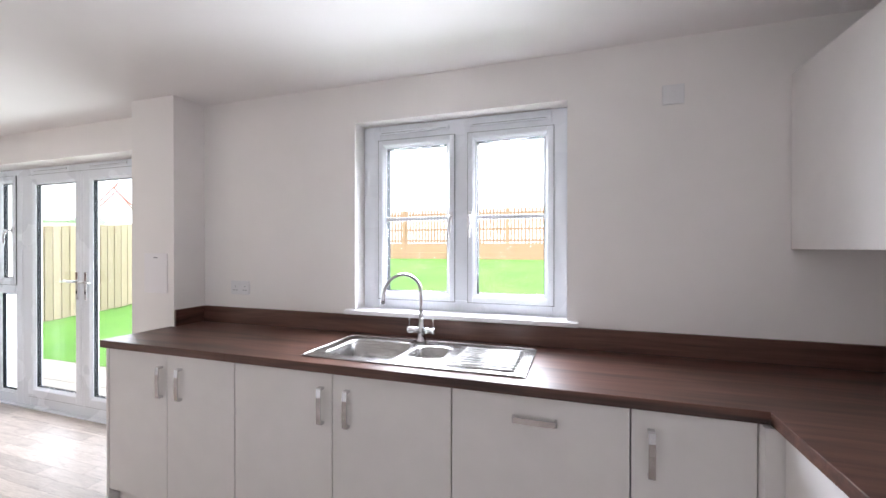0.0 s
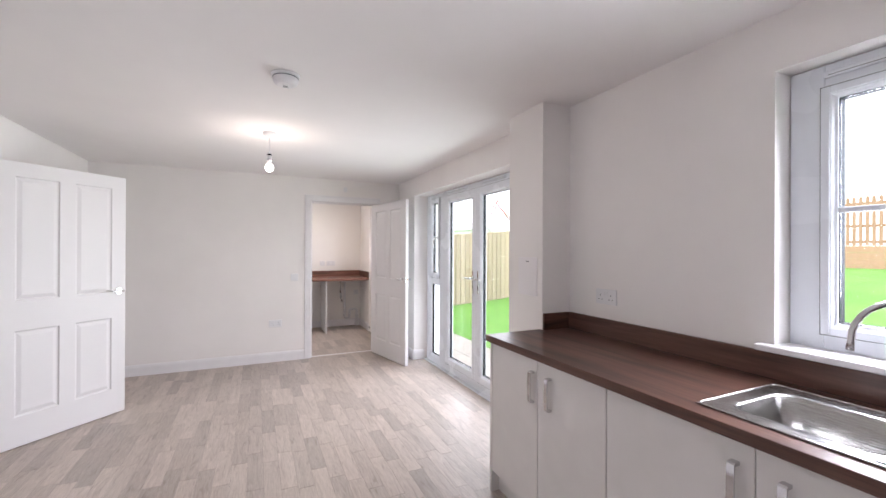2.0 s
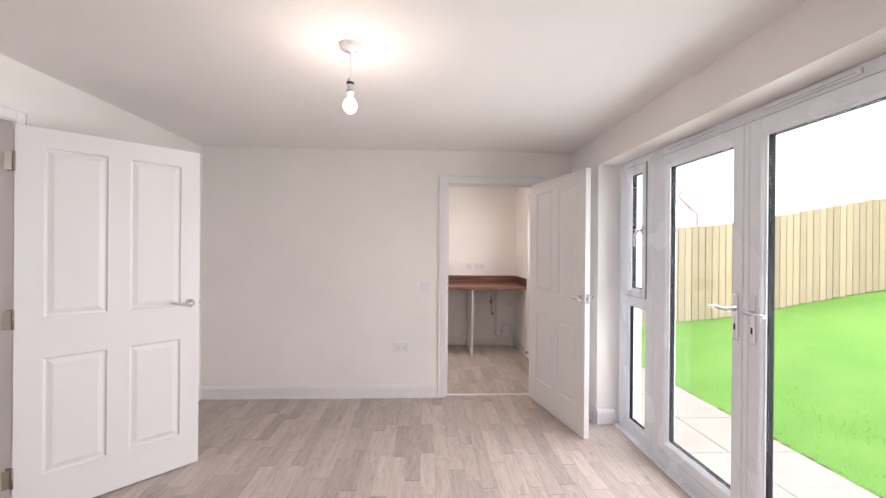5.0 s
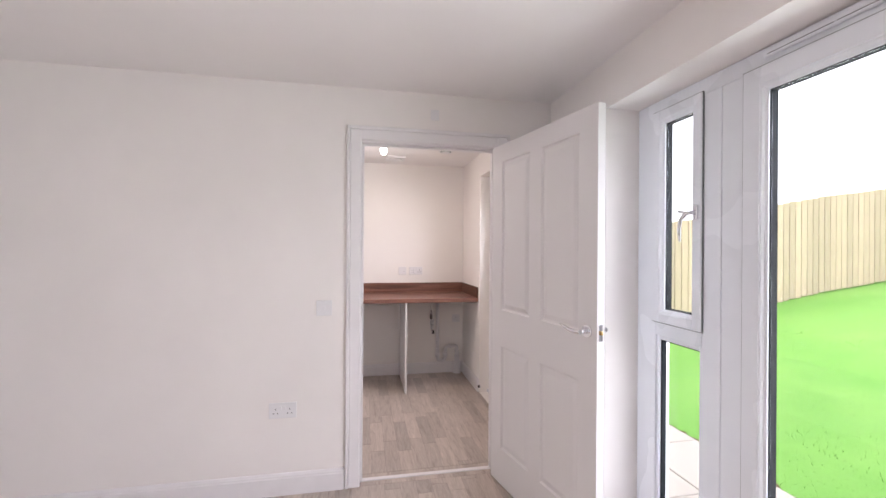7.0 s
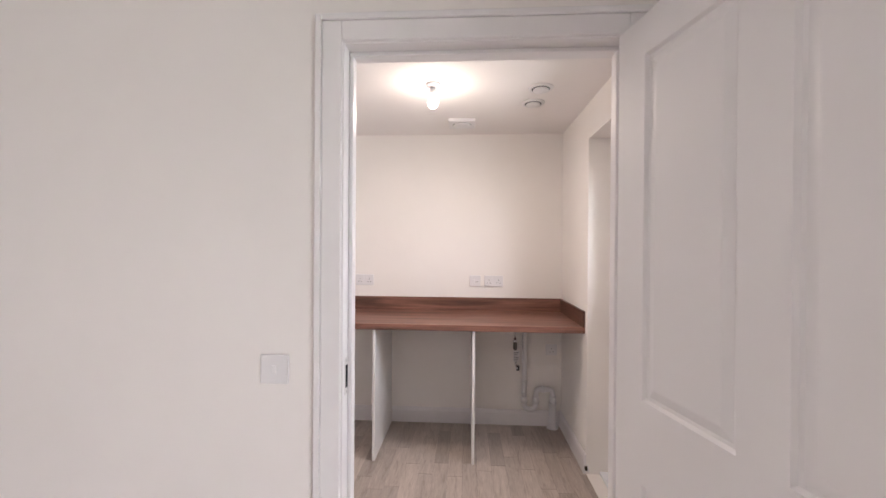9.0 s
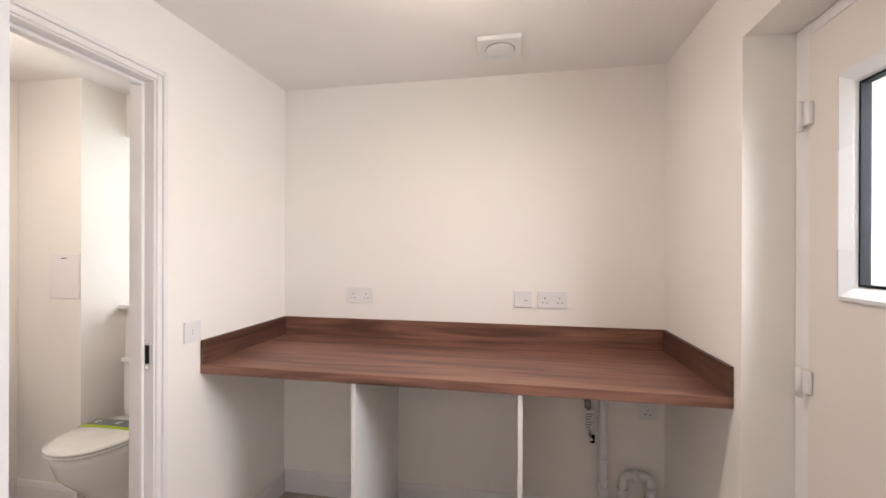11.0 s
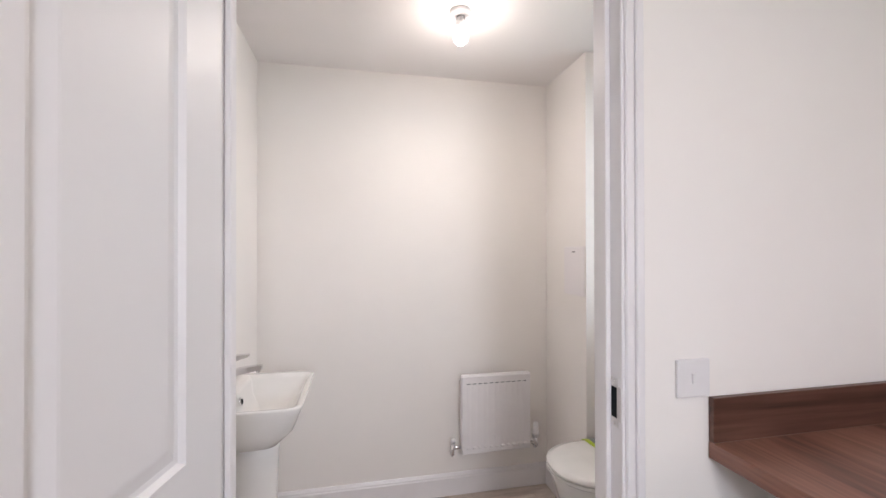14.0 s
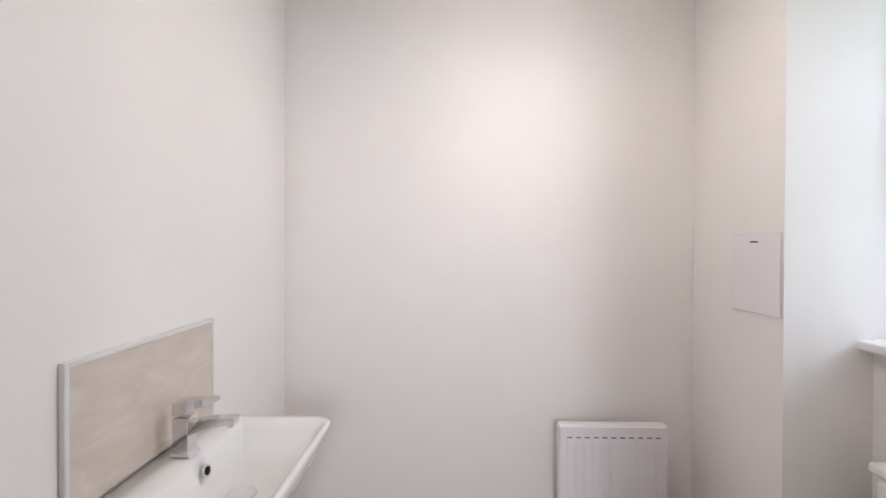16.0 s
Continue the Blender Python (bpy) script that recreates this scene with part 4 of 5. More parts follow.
SOCK, SW = "white double socket outlet", "white plastic light switch"
plate("socket_double", 0.146, 0.086, pose(3.69, 0, 1.125), "double", SOCK + " above the kitchen worktop", "socket")
plate("isolator_plate", 0.086, 0.086, pose(6.105, 0, 2.05), "switch", "white fan isolator high on the kitchen wall", "switch")
plate("socket_double", 0.146, 0.086, pose(0, -1.593, 0.47, 0, 0, 90), "double", SOCK + " low on the dining wall", "socket")
plate("light_switch", 0.086, 0.086, pose(0, -1.375, 1.035, 0, 0, 90), "switch", SW + " beside the utility doorway", "switch")
plate("door_sensor", 0.05, 0.062, pose(0, -0.745, 2.172, 0, 0, 90), "plain", "small white sensor above the utility doorway", "sensor")
plate("socket_double", 0.146, 0.086, pose(-2.0555, -1.63, 1.135, 0, 0, 90), "double", SOCK + " above the utility worktop", "socket")
plate("fused_spur", 0.086, 0.086, pose(-2.0555, -0.742, 1.135, 0, 0, 90), "spur", "white fused spur switch above the utility worktop", "switch")
plate("socket_double", 0.146, 0.086, pose(-2.0555, -0.595, 1.135, 0, 0, 90), "double", SOCK + " above the utility worktop", "socket")
plate("socket_single", 0.086, 0.086, pose(-2.0555, -0.14, 0.60, 0, 0, 90), "single", "white single socket under the utility worktop", "socket")
plate("light_switch", 0.086, 0.086, pose(-1.375, -2.0895, 1.05, 0, 0, 180), "switch", SW + " beside the toilet doorway", "switch")
for m, nm in ((pose(3.244, -0.2155, 1.22), "white flush access panel on the wall pier"), (pose(-1.6995, -3.165, 1.24, 0, 0, 90), "white flush access panel beside the toilet window")):
    r = empty("access_panel", nm, "access panel", "access panels", m)
    part("panel", boxes((-0.098, -0.005, -0.122, 0.098, -0.0005, 0.122), bevel=0.003), PANELP, r)
    part("finger_slot", boxes((-0.016, -0.0058, 0.093, 0.016, -0.0048, 0.0975)), DARK, r)
# plain plate in place of a door lever seen edge-on; its door is not built
r = plate("hall_switch", 0.06, 0.03, pose(1.661, -3.885, 1.035, 0, 0, 90), "plain", "small pale plate standing in for a door lever on the hall wall", "switch")

# ---- ceiling fittings ----


def spin(name, prof, mat, parent, label="", n=32, m=None):
    bm = bmesh.new()
    rings = [[(r * math.cos(2 * math.pi * k / n), r * math.sin(2 * math.pi * k / n), z) for k in range(n)] for r, z in prof]
    add_loft(bm, rings)
    bmesh.ops.recalc_face_normals(bm, faces=bm.faces)
    p = part(name, bm, mat, parent, label)
    if m is not None:
        p.matrix_local = m
    return p


def gls_bulb(parent, z):
    """z: top of the glass."""
    b = spin("bulb", [(0.014, z), (0.0195, z - 0.006), (0.0265, z - 0.016), (0.0305, z - 0.029), (0.0305, z - 0.039), (0.0265, z - 0.052), (0.018, z - 0.062), (0.009, z - 0.067), (0.002, z - 0.068)], BULB, parent, "lit opal bulb")
    b.visible_shadow = False
    return b


pl = empty("pendant_lamp", "bare lit bulb hanging on a white flex from a ceiling rose", "pendant lamp", m=pose(1.935, -1.72, H))
spin("ceiling_rose", [(0.050, -0.0005), (0.050, -0.003), (0.047, -0.006), (0.046, -0.018), (0.040, -0.024), (0.012, -0.027), (0.006, -0.034)], PLASTIC, pl)
bm = bmesh.new()
add_tube(bm, [(0, 0, -0.032), (0.003, 0.001, -0.07), (0.005, 0.003, -0.11), (0.001, 0, -0.156)], 0.0028, 8)
part("flex", bm, PLASTIC, pl)
spin("lampholder", [(0.005, -0.150), (0.012, -0.156), (0.0145, -0.164), (0.0145, -0.205), (0.0175, -0.207), (0.0175, -0.213), (0.0145, -0.216), (0.0140, -0.242)], PLASTIC, pl)
spin("holder_ring", [(0.0150, -0.168), (0.0165, -0.169), (0.0165, -0.178), (0.0150, -0.179)], BLACK, pl)
spin("holder_ring", [(0.0180, -0.2075), (0.0184, -0.208), (0.0184, -0.212), (0.0180, -0.2125)], SLATE, pl)
gls_bulb(pl, -0.240)

# utility and toilet lamps, plus an assumed one out of view in the hall
for nm, x, y, z in (("utility", -1.05, -1.00, HU), ("toilet", -1.03, -2.86, HU), ("hall", 2.2, -4.6, H)):
    r = empty("batten_lamp", "lit bulb in a white batten holder on the %s ceiling" % nm, "ceiling lamp", "batten lamps", pose(x, y, z))
    spin("base", [(0.042, -0.0005), (0.042, -0.010), (0.036, -0.02), (0.018, -0.024)], PLASTIC, r)
    spin("lampholder", [(0.016, -0.022), (0.017, -0.04), (0.021, -0.045), (0.022, -0.062), (0.015, -0.07)], PLASTIC, r)
    gls_bulb(r, -0.068)

sa = empty("smoke_alarm", "white round smoke alarm on a wider base plate", "smoke alarm", m=pose(3.115, -1.675, H))
spin("base", [(0.072, -0.0005), (0.072, -0.008), (0.066, -0.012)], PLASTIC, sa)
spin("cover", [(0.062, -0.011), (0.063, -0.030), (0.058, -0.046), (0.040, -0.054)], PLASTIC, sa)
spin("grille_slot", [(0.0635, -0.014), (0.0640, -0.016), (0.0637, -0.018)], SLATE, sa)
part("test_button", boxes((0.008, -0.014, -0.0575, 0.030, 0.014, -0.0535), bevel=0.001), PLASTIC, sa)
part("sounder_slots", boxes(*[(-0.026 + 0.008 * k, -0.012, -0.0550, -0.022 + 0.008 * k, 0.012, -0.0538) for k in range(3)]), SLATE, sa, "grey sounder slots")

for x, y in ((-1.13, -0.40), (-1.365, -0.405)):
    r = empty("ceiling_vent", "round white extract valve on the utility ceiling", "ceiling vent", "ceiling vents", pose(x, y, HU))
    spin("rim", [(0.070, -0.0005), (0.070, -0.006), (0.060, -0.012), (0.050, -0.008), (0.048, -0.002)], PLASTIC, r)
    # grey ring stands for the shadow between rim and disc
    spin("gap_shade", [(0.0505, -0.0085), (0.0505, -0.0095), (0.044, -0.0095)], SLATE, r)
    spin("disc", [(0.036, -0.004), (0.044, -0.014), (0.042, -0.019), (0.012, -0.021)], PLASTIC, r)
r = empty("heat_alarm", "shallow white alarm disc on a square plate on the utility ceiling", "heat alarm", "", pose(-1.735, -0.85, HU))
part("plate", boxes((-0.092, -0.094, -0.022, 0.092, 0.094, -0.0005), bevel=0.005, seg=2), PLASTIC, r)
spin("disc", [(0.062, -0.0225), (0.062, -0.027), (0.056, -0.031), (0.020, -0.033)], PLASTIC, r)
# thin grey ring drawn as the shadow line round the alarm disc
spin("gap_shade", [(0.0655, -0.0222), (0.0655, -0.0228), (0.0622, -0.0228)], SLATE, r)

# ---- utility room ----
ut = empty("worktop_utility", "reddish walnut-effect laminate worktop with upstands on three sides", "worktop")
# top and back in the brightened walnut, end upstands in the darkened one
part("top", boxes((-2.054, -2.0885, 0.862, -1.42, -0.0615, 0.90), bevel=0.0025, seg=2), WALNUT_Y_LIT, ut)
part("upstand", boxes((-2.0545, -2.0885, 0.9005, -2.04, -0.0615, 1.003), bevel=0.001), WALNUT_Y_LIT, ut)
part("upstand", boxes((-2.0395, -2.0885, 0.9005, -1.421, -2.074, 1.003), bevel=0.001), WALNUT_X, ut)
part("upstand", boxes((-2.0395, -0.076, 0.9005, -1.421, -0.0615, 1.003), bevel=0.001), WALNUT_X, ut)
part("sealant_line", boxes((-2.0397, -2.0735, 0.9003, -2.0385, -0.0765, 0.9012), (-2.038, -2.0738, 0.9003, -1.422, -2.0725, 0.9012), (-2.038, -0.0775, 0.9003, -1.422, -0.0762, 0.9012)), plain("brown_sealant", (0.22, 0.13, 0.10), 0.4), ut, "brown sealant line")
for y in (-1.41, -0.76):
    r = empty("worktop_support_panel", "white melamine panel that carries the utility worktop", "support panel", "worktop support panels")
    part("panel", boxes((-2.035, y - 0.009, 0.0, -1.435, y + 0.009, 0.8615), bevel=0.0008), CARC, r)

wp = empty("waste_pipe", "white plastic standpipe with a trap under the utility worktop", "waste pipe")
bm = bmesh.new()
px, py = -2.012, -0.355
loop = [(px, py, 0.86), (px, py, 0.5), (px, py, 0.20)] + [(px, py + 0.045 * (1 - math.cos(a)), 0.185 - 0.045 * math.sin(a)) for a in (math.pi * k / 8 for k in range(1, 9))]
loop += [(px, py + 0.09, 0.23)] + [(px, py + 0.09 + 0.035 * (1 - math.cos(a)), 0.265 + 0.035 * math.sin(a)) for a in (math.pi / 2 * k / 4 for k in range(1, 5))]
loop += [(px, py + 0.19, 0.30)] + [(px, py + 0.19 + 0.03 * math.sin(a), 0.27 + 0.03 * math.cos(a)) for a in (math.pi / 2 * k / 4 for k in range(1, 5))] + [(px, py + 0.22, 0.06)]
add_tube(bm, loop, 0.019, 16)
part("pipe", bm, PLASTIC, wp)
for z in (0.81, 0.365, 0.272):
    bm = bmesh.new()
    add_tube(bm, [(px, py, z - 0.008), (px, py, z + 0.008)], 0.0225, 16)
    add_box(bm, px - 0.042, py - 0.006, z - 0.006, px - 0.018, py + 0.006, z + 0.006)
    part("pipe_clip", bm, PLASTIC, wp)
for a, b in (((px, py, 0.19), (px, py, 0.235)), ((px, py + 0.09, 0.19), (px, py + 0.09, 0.235)), ((px, py + 0.135, 0.30), (px, py + 0.16, 0.30)), ((px, py + 0.22, 0.20), (px, py + 0.22, 0.25))):
    bm = bmesh.new()
    add_tube(bm, [a, b], 0.025, 16)
    part("collar", bm, PLASTIC, wp)
bm = bmesh.new()
add_tube(bm, [(px, py + 0.22, 0.001), (px, py + 0.22, 0.012), (px, py + 0.22, 0.014), (px, py + 0.22, 0.20)], [0.045, 0.042, 0.029, 0.029], 20)
part("soil_socket", bm, PLASTIC, wp)

vv = empty("water_valve", "capped appliance water valve with a paper tag on the utility wall", "water valve")
bm = bmesh.new()
add_tube(bm, [(-2.03, -0.425, 0.861), (-2.03, -0.425, 0.66)], 0.0075, 10)
add_tube(bm, [(-2.03, -0.425, 0.69), (-2.03, -0.425, 0.655)], 0.013, 12)
part("pipe", bm, CHROME, vv)
bm = bmesh.new()
add_tube(bm, [(-2.03, -0.425, 0.657), (-2.03, -0.425, 0.604)], 0.015, 8)
part("valve_body", bm, plain("dull_steel", (0.25, 0.23, 0.22), 0.4, 1.0), vv)
bm = bmesh.new()
add_tube(bm, [(-2.03, -0.42, 0.604), (-2.03, -0.42, 0.49)], 0.011, 10)
add_tube(bm, [(-2.03, -0.42, 0.500), (-2.005, -0.415, 0.465), (-2.0, -0.41, 0.455)], 0.010, 10)
part("valve_outlet", bm, CHROME, vv)
part("lever", boxes((-2.018, -0.418, 0.442, -2.004, -0.394, 0.480), bevel=0.002), BLACK, vv, "black lever")
tg = part("paper_tag", boxes((-2.014, -0.440, 0.506, -2.0125, -0.394, 0.598)), PLASTIC, vv, "white printed tag")
part("print_bars", boxes(*[(-2.0124, -0.436, 0.513 + k * 0.013, -2.0120, -0.414 + 0.007 * (k % 3), 0.518 + k * 0.013) for k in range(6)]), SLATE, tg)

ds = empty("door_stop", "small dark round door stop on the skirting", "door stop", m=pose(-1.285, -0.0765, 0.085, 90, 0, 0))
spin("rubber_cap", [(0.013, 0.0002), (0.014, 0.012), (0.011, 0.018), (0.004, 0.020)], CORK, ds)
spin("ring", [(0.020, 0.0001), (0.0205, 0.004), (0.0145, 0.006)], PLASTIC, ds)

# ---- toilet room ----
BY = -2.790      # middle of the basin


def outline(hw_back, hw_front, x0, x1, z, r=0.045, n=6):
    """A rounded rectangle that widens or narrows away from the wall at x0 towards x1 (x1 < x0)."""
    pts = []
    cs = [(x0, BY - hw_back), (x1, BY - hw_front), (x1, BY + hw_front), (x0, BY + hw_back)]
    for i, (cx, cy) in enumerate(cs):
        p, q = Vector(cs[i - 1]), Vector(cs[(i + 1) % 4])
        c = Vector((cx, cy))
        rr = r if i in (1, 2) else 0.006
        a, b = c + (p - c).normalized() * rr, c + (q - c).normalized() * rr
        for k in range(n + 1):
            t = k / n
            m = a * (1 - t) ** 2 + c * 2 * t * (1 - t) + b * t * t
            pts.append((m.x, m.y, z))
    return pts


bs = empty("washbasin", "white ceramic pedestal washbasin with a single chrome mixer tap", "washbasin")
bm = bmesh.new()
xw = -0.1402
add_loft(bm, [outline(0.09, 0.08, xw, -0.29, 0.700), outline(0.155, 0.14, xw, -0.375, 0.722), outline(0.185, 0.175, xw, -0.425, 0.775), outline(0.206, 0.197, xw, -0.450, 0.835), outline(0.210, 0.203, xw, -0.458, 0.858, 0.04), outline(0.208, 0.200, xw, -0.456, 0.864, 0.04),
              outline(0.190, 0.187, xw - 0.075, -0.445, 0.862, 0.04), outline(0.178, 0.175, xw - 0.086, -0.432, 0.845, 0.04), outline(0.160, 0.155, xw - 0.094, -0.412, 0.805, 0.05), outline(0.12, 0.11, xw - 0.120, -0.37, 0.779, 0.05), outline(0.03, 0.03, xw - 0.15, -0.32, 0.772, 0.02)])
bmesh.ops.recalc_face_normals(bm, faces=bm.faces)
part("basin_bowl", bm, CERAMIC, bs)
bm = bmesh.new()
add_loft(bm, [[(x * s - 0.27, BY + y * s, z) for x, y in ((0.09 * math.cos(2 * math.pi * k / 24), 0.085 * math.sin(2 * math.pi * k / 24)) for k in range(24))] for s, z in ((1.15, 0.0), (1.1, 0.05), (0.92, 0.2), (0.92, 0.5), (1.0, 0.66), (1.08, 0.712))])
part("pedestal", bm, CERAMIC, bs)
bm = bmesh.new()
add_tube(bm, [(-0.234, BY, 0.828), (-0.240, BY, 0.829)], [0.015, 0.014], 20)
of = part("overflow_ring", bm, CHROME, bs, "chrome overflow ring")
bm = bmesh.new()
add_tube(bm, [(-0.2395, BY, 0.829), (-0.2410, BY, 0.8292)], 0.009, 16)
part("overflow_hole", bm, BLACK, of)
bm = bmesh.new()
add_tube(bm, [(-0.315, BY, 0.771), (-0.315, BY, 0.782)], [0.033, 0.030], 24)
part("waste", bm, CHROME, bs, "chrome basin waste")
bm = bmesh.new()
add_tube(bm, [(-0.20, BY + 0.10, 0.69), (-0.24, BY + 0.085, 0.69)], [0.012, 0.016], 12)
part("pipe_fitting", bm, BRASS, bs, "brass pipe fitting")
bm = bmesh.new()
add_tube(bm, [(-0.14, BY + 0.11, 0.70), (-0.20, BY + 0.10, 0.69)], 0.016, 12)
part("waste_pipe", bm, PLASTIC, bs)

tpb = empty("basin_tap", "square-bodied chrome basin mixer tap", "basin tap", m=pose(-0.190, BY, 0.8645, 0, 0, 180) @ Matrix.Diagonal((0.84, 0.9, 0.96, 1)))
bm = bmesh.new()
sq = lambda hx, hy, z, ox=0.0: [(ox - hx, -hy, z), (ox + hx, -hy, z), (ox + hx, hy, z), (ox - hx, hy, z)]
add_loft(bm, [sq(0.026, 0.022, 0.0005), sq(0.026, 0.022, 0.006), sq(0.022, 0.019, 0.008), sq(0.020, 0.018, 0.03), sq(0.021, 0.018, 0.075), sq(0.022, 0.018, 0.088)], smooth=False)
bmesh.ops.bevel(bm, geom=bm.edges[:], offset=0.002, segments=2, profile=0.5, affect='EDGES')
part("body", bm, TAPM, tpb)
bm = bmesh.new()
yz = lambda x, hy, za, zb: [(x, -hy, za), (x, hy, za), (x, hy, zb), (x, -hy, zb)]
add_loft(bm, [yz(0.015, 0.015, 0.045, 0.075), yz(0.05, 0.014, 0.060, 0.082), yz(0.11, 0.013, 0.070, 0.088), yz(0.135, 0.012, 0.073, 0.088)], smooth=False)
add_tube(bm, [(0.120, 0, 0.075), (0.120, 0, 0.064)], 0.0085, 14)
bmesh.ops.recalc_face_normals(bm, faces=bm.faces)
part("spout", bm, TAPM, tpb)
bm = bmesh.new()
add_loft(bm, [yz(-0.021, 0.018, 0.092, 0.120), yz(0.012, 0.017, 0.096, 0.126), yz(0.035, 0.014, 0.108, 0.128), yz(0.085, 0.011, 0.122, 0.130)], smooth=False)
bmesh.ops.recalc_face_normals(bm, faces=bm.faces)
part("lever", bm, TAPM, tpb, "flat chrome lever")

sp = empty("splashback_tile", "beige stone-effect tiled splashback with a pale metal edge", "splashback", m=pose(-0.1305, -2.775, 0.004))
part("tile", boxes((-0.009, -0.200, 0.866, -0.0003, 0.200, 1.113)), TILE, sp)
part("edge_trim", boxes((-0.0115, -0.210, 0.866, -0.0003, -0.2003, 1.1225), (-0.0115, 0.2003, 0.866, -0.0003, 0.210, 1.1225), (-0.0115, -0.2003, 1.1132, -0.0003, 0.2003, 1.1225), bevel=0.001), plain("pale_metal_trim", (0.76, 0.75, 0.73), 0.35), sp)

rd = empty("radiator", "small white single panel radiator with chrome valves", "radiator")
RX0, RX1, RZ0, RZ1, RY = -1.552, -1.166, 0.262, 0.672, -3.385
part("panel", boxes((RX0, RY, RZ0, RX1, RY + 0.012, RZ1), bevel=0.004, seg=2), TRIM, rd)
bm = bmesh.new()
for k in range(11):
    x = RX0 + 0.035 + k * (RX1 - RX0 - 0.07) / 10
    add_box(bm, x - 0.009, RY + 0.0125, RZ1 - 0.041, x + 0.009, RY + 0.0129, RZ1 - 0.0365)
part("top_slots", bm, SLATE, rd)
bm = bmesh.new()
for k in range(11):
    x = RX0 + 0.035 + k * (RX1 - RX0 - 0.07) / 10
    add_box(bm, x - 0.011, RY + 0.0115, RZ0 + 0.026, x + 0.011, RY + 0.021, RZ0 + 0.040, bevel=0.004)
part("bottom_beads", bm, TRIM, rd)
for k in range(11):
    x = RX0 + 0.035 + k * (RX1 - RX0 - 0.07) / 10
    part("flute", boxes((x - 0.0095, RY + 0.0085, RZ0 + 0.048, x + 0.0095, RY + 0.0136, RZ1 - 0.050), bevel=0.0014), TRIM, rd)
part("top_grille", boxes((RX0, RY - 0.025, RZ1 - 0.006, RX1, RY + 0.004, RZ1 + 0.004), bevel=0.002), TRIM, rd)
part("side_cover", boxes((RX0 - 0.001, RY - 0.025, RZ0 + 0.02, RX0 + 0.003, RY - 0.0005, RZ1 - 0.007)), TRIM, rd)
part("side_cover", boxes((RX1 - 0.003, RY - 0.025, RZ0 + 0.02, RX1 + 0.001, RY - 0.0005, RZ1 - 0.007)), TRIM, rd)
part("wall_bracket", boxes((RX0 + 0.06, -3.4795, RZ0 + 0.05, RX0 + 0.10, RY - 0.0255, RZ1 - 0.05), (RX1 - 0.10, -3.4795, RZ0 + 0.05, RX1 - 0.06, RY - 0.0255, RZ1 - 0.05)), TRIM, rd)
for sx, x, trv in ((1, RX1, False), (-1, RX0, True)):
    bm = bmesh.new()
    add_tube(bm, [(x, RY - 0.02, 0.29), (x + sx * 0.02, RY - 0.02, 0.29), (x + sx * 0.045, RY - 0.02, 0.29)], [0.008, 0.011, 0.009], 12)
    add_tube(bm, [(x + sx * 0.045, RY - 0.02, 0.31), (x + sx * 0.045, RY - 0.02, 0.255)], [0.011, 0.012], 12)
    add_tube(bm, [(x + sx * 0.045, RY - 0.02, 0.26), (x + sx * 0.045, RY - 0.03, 0.245), (x + sx * 0.045, -3.464, 0.245)], 0.0075, 10)
    v = part("valve", bm, CHROME, rd, "chrome radiator valve")
    bm = bmesh.new()
    if trv:
        add_tube(bm, [(x + sx * 0.045, RY - 0.02, 0.31), (x + sx * 0.045, RY - 0.02, 0.335), (x + sx * 0.045, RY - 0.02, 0.338), (x + sx * 0.045, RY - 0.02, 0.385)], [0.019, 0.019, 0.014, 0.013], 16)
    else:
        add_tube(bm, [(x + sx * 0.045, RY - 0.02, 0.31), (x + sx * 0.045, RY - 0.02, 0.340)], [0.013, 0.011], 14)
    part("valve_cap", bm, PLASTIC, v, "white valve cap")
bm = bmesh.new()
add_tube(bm, [(RX1 + 0.001, RY - 0.02, RZ1 - 0.02), (RX1 + 0.010, RY - 0.02, RZ1 - 0.02)], 0.006, 8)
part("bleed_valve", bm, CHROME, rd)

# toilet: pan, seat lid with a paper band, cistern
TYC = -2.83
tl = empty("toilet", "white ceramic toilet, closed lid with grey and lime paper band", "toilet")


def oval(xb, xf, hw, z, n=32, sq=1.0):
    """Rounded at the front (x = xf), straighter at the back (x = xb)."""
    pts = []
    L = xf - xb
    for k in range(n):
        a = 2 * math.pi * k / n
        c, s = math.cos(a), math.sin(a)
        x = xb + L * 0.5 + (L * 0.5) * (abs(c) ** (0.75 if c < 0 else 1.0)) * (1 if c > 0 else -1)
        w = hw * (abs(s) ** 0.85) * (1 if s > 0 else -1)
        pts.append((x, TYC + w, z))
    return pts


bm = bmesh.new()
add_loft(bm, [oval(-1.94, -1.60, 0.108, 0.0), oval(-1.94, -1.605, 0.106, 0.03), oval(-1.94, -1.60, 0.102, 0.12), oval(-1.94, -1.525, 0.122, 0.20), oval(-1.94, -1.445, 0.160, 0.29), oval(-1.94, -1.425, 0.174, 0.36), oval(-1.94, -1.415, 0.178, 0.395), oval(-1.94, -1.43, 0.17, 0.400)])
pan = part("pan", bm, CERAMIC, tl)
pan.matrix_local = Matrix.Diagonal((1, 1, 1.055, 1))
bm = bmesh.new()
add_loft(bm, [oval(-1.83, -1.410, 0.182, 0.404), oval(-1.835, -1.402, 0.186, 0.410), oval(-1.835, -1.402, 0.186, 0.416), oval(-1.83, -1.41, 0.182, 0.420)])
part("seat", bm, CERAMIC, tl).location.z = 0.0215
bm = bmesh.new()
add_loft(bm, [oval(-1.83, -1.408, 0.184, 0.4225), oval(-1.835, -1.40, 0.188, 0.428), oval(-1.835, -1.403, 0.186, 0.436), oval(-1.82, -1.43, 0.165, 0.443), oval(-1.76, -1.55, 0.08, 0.447)])
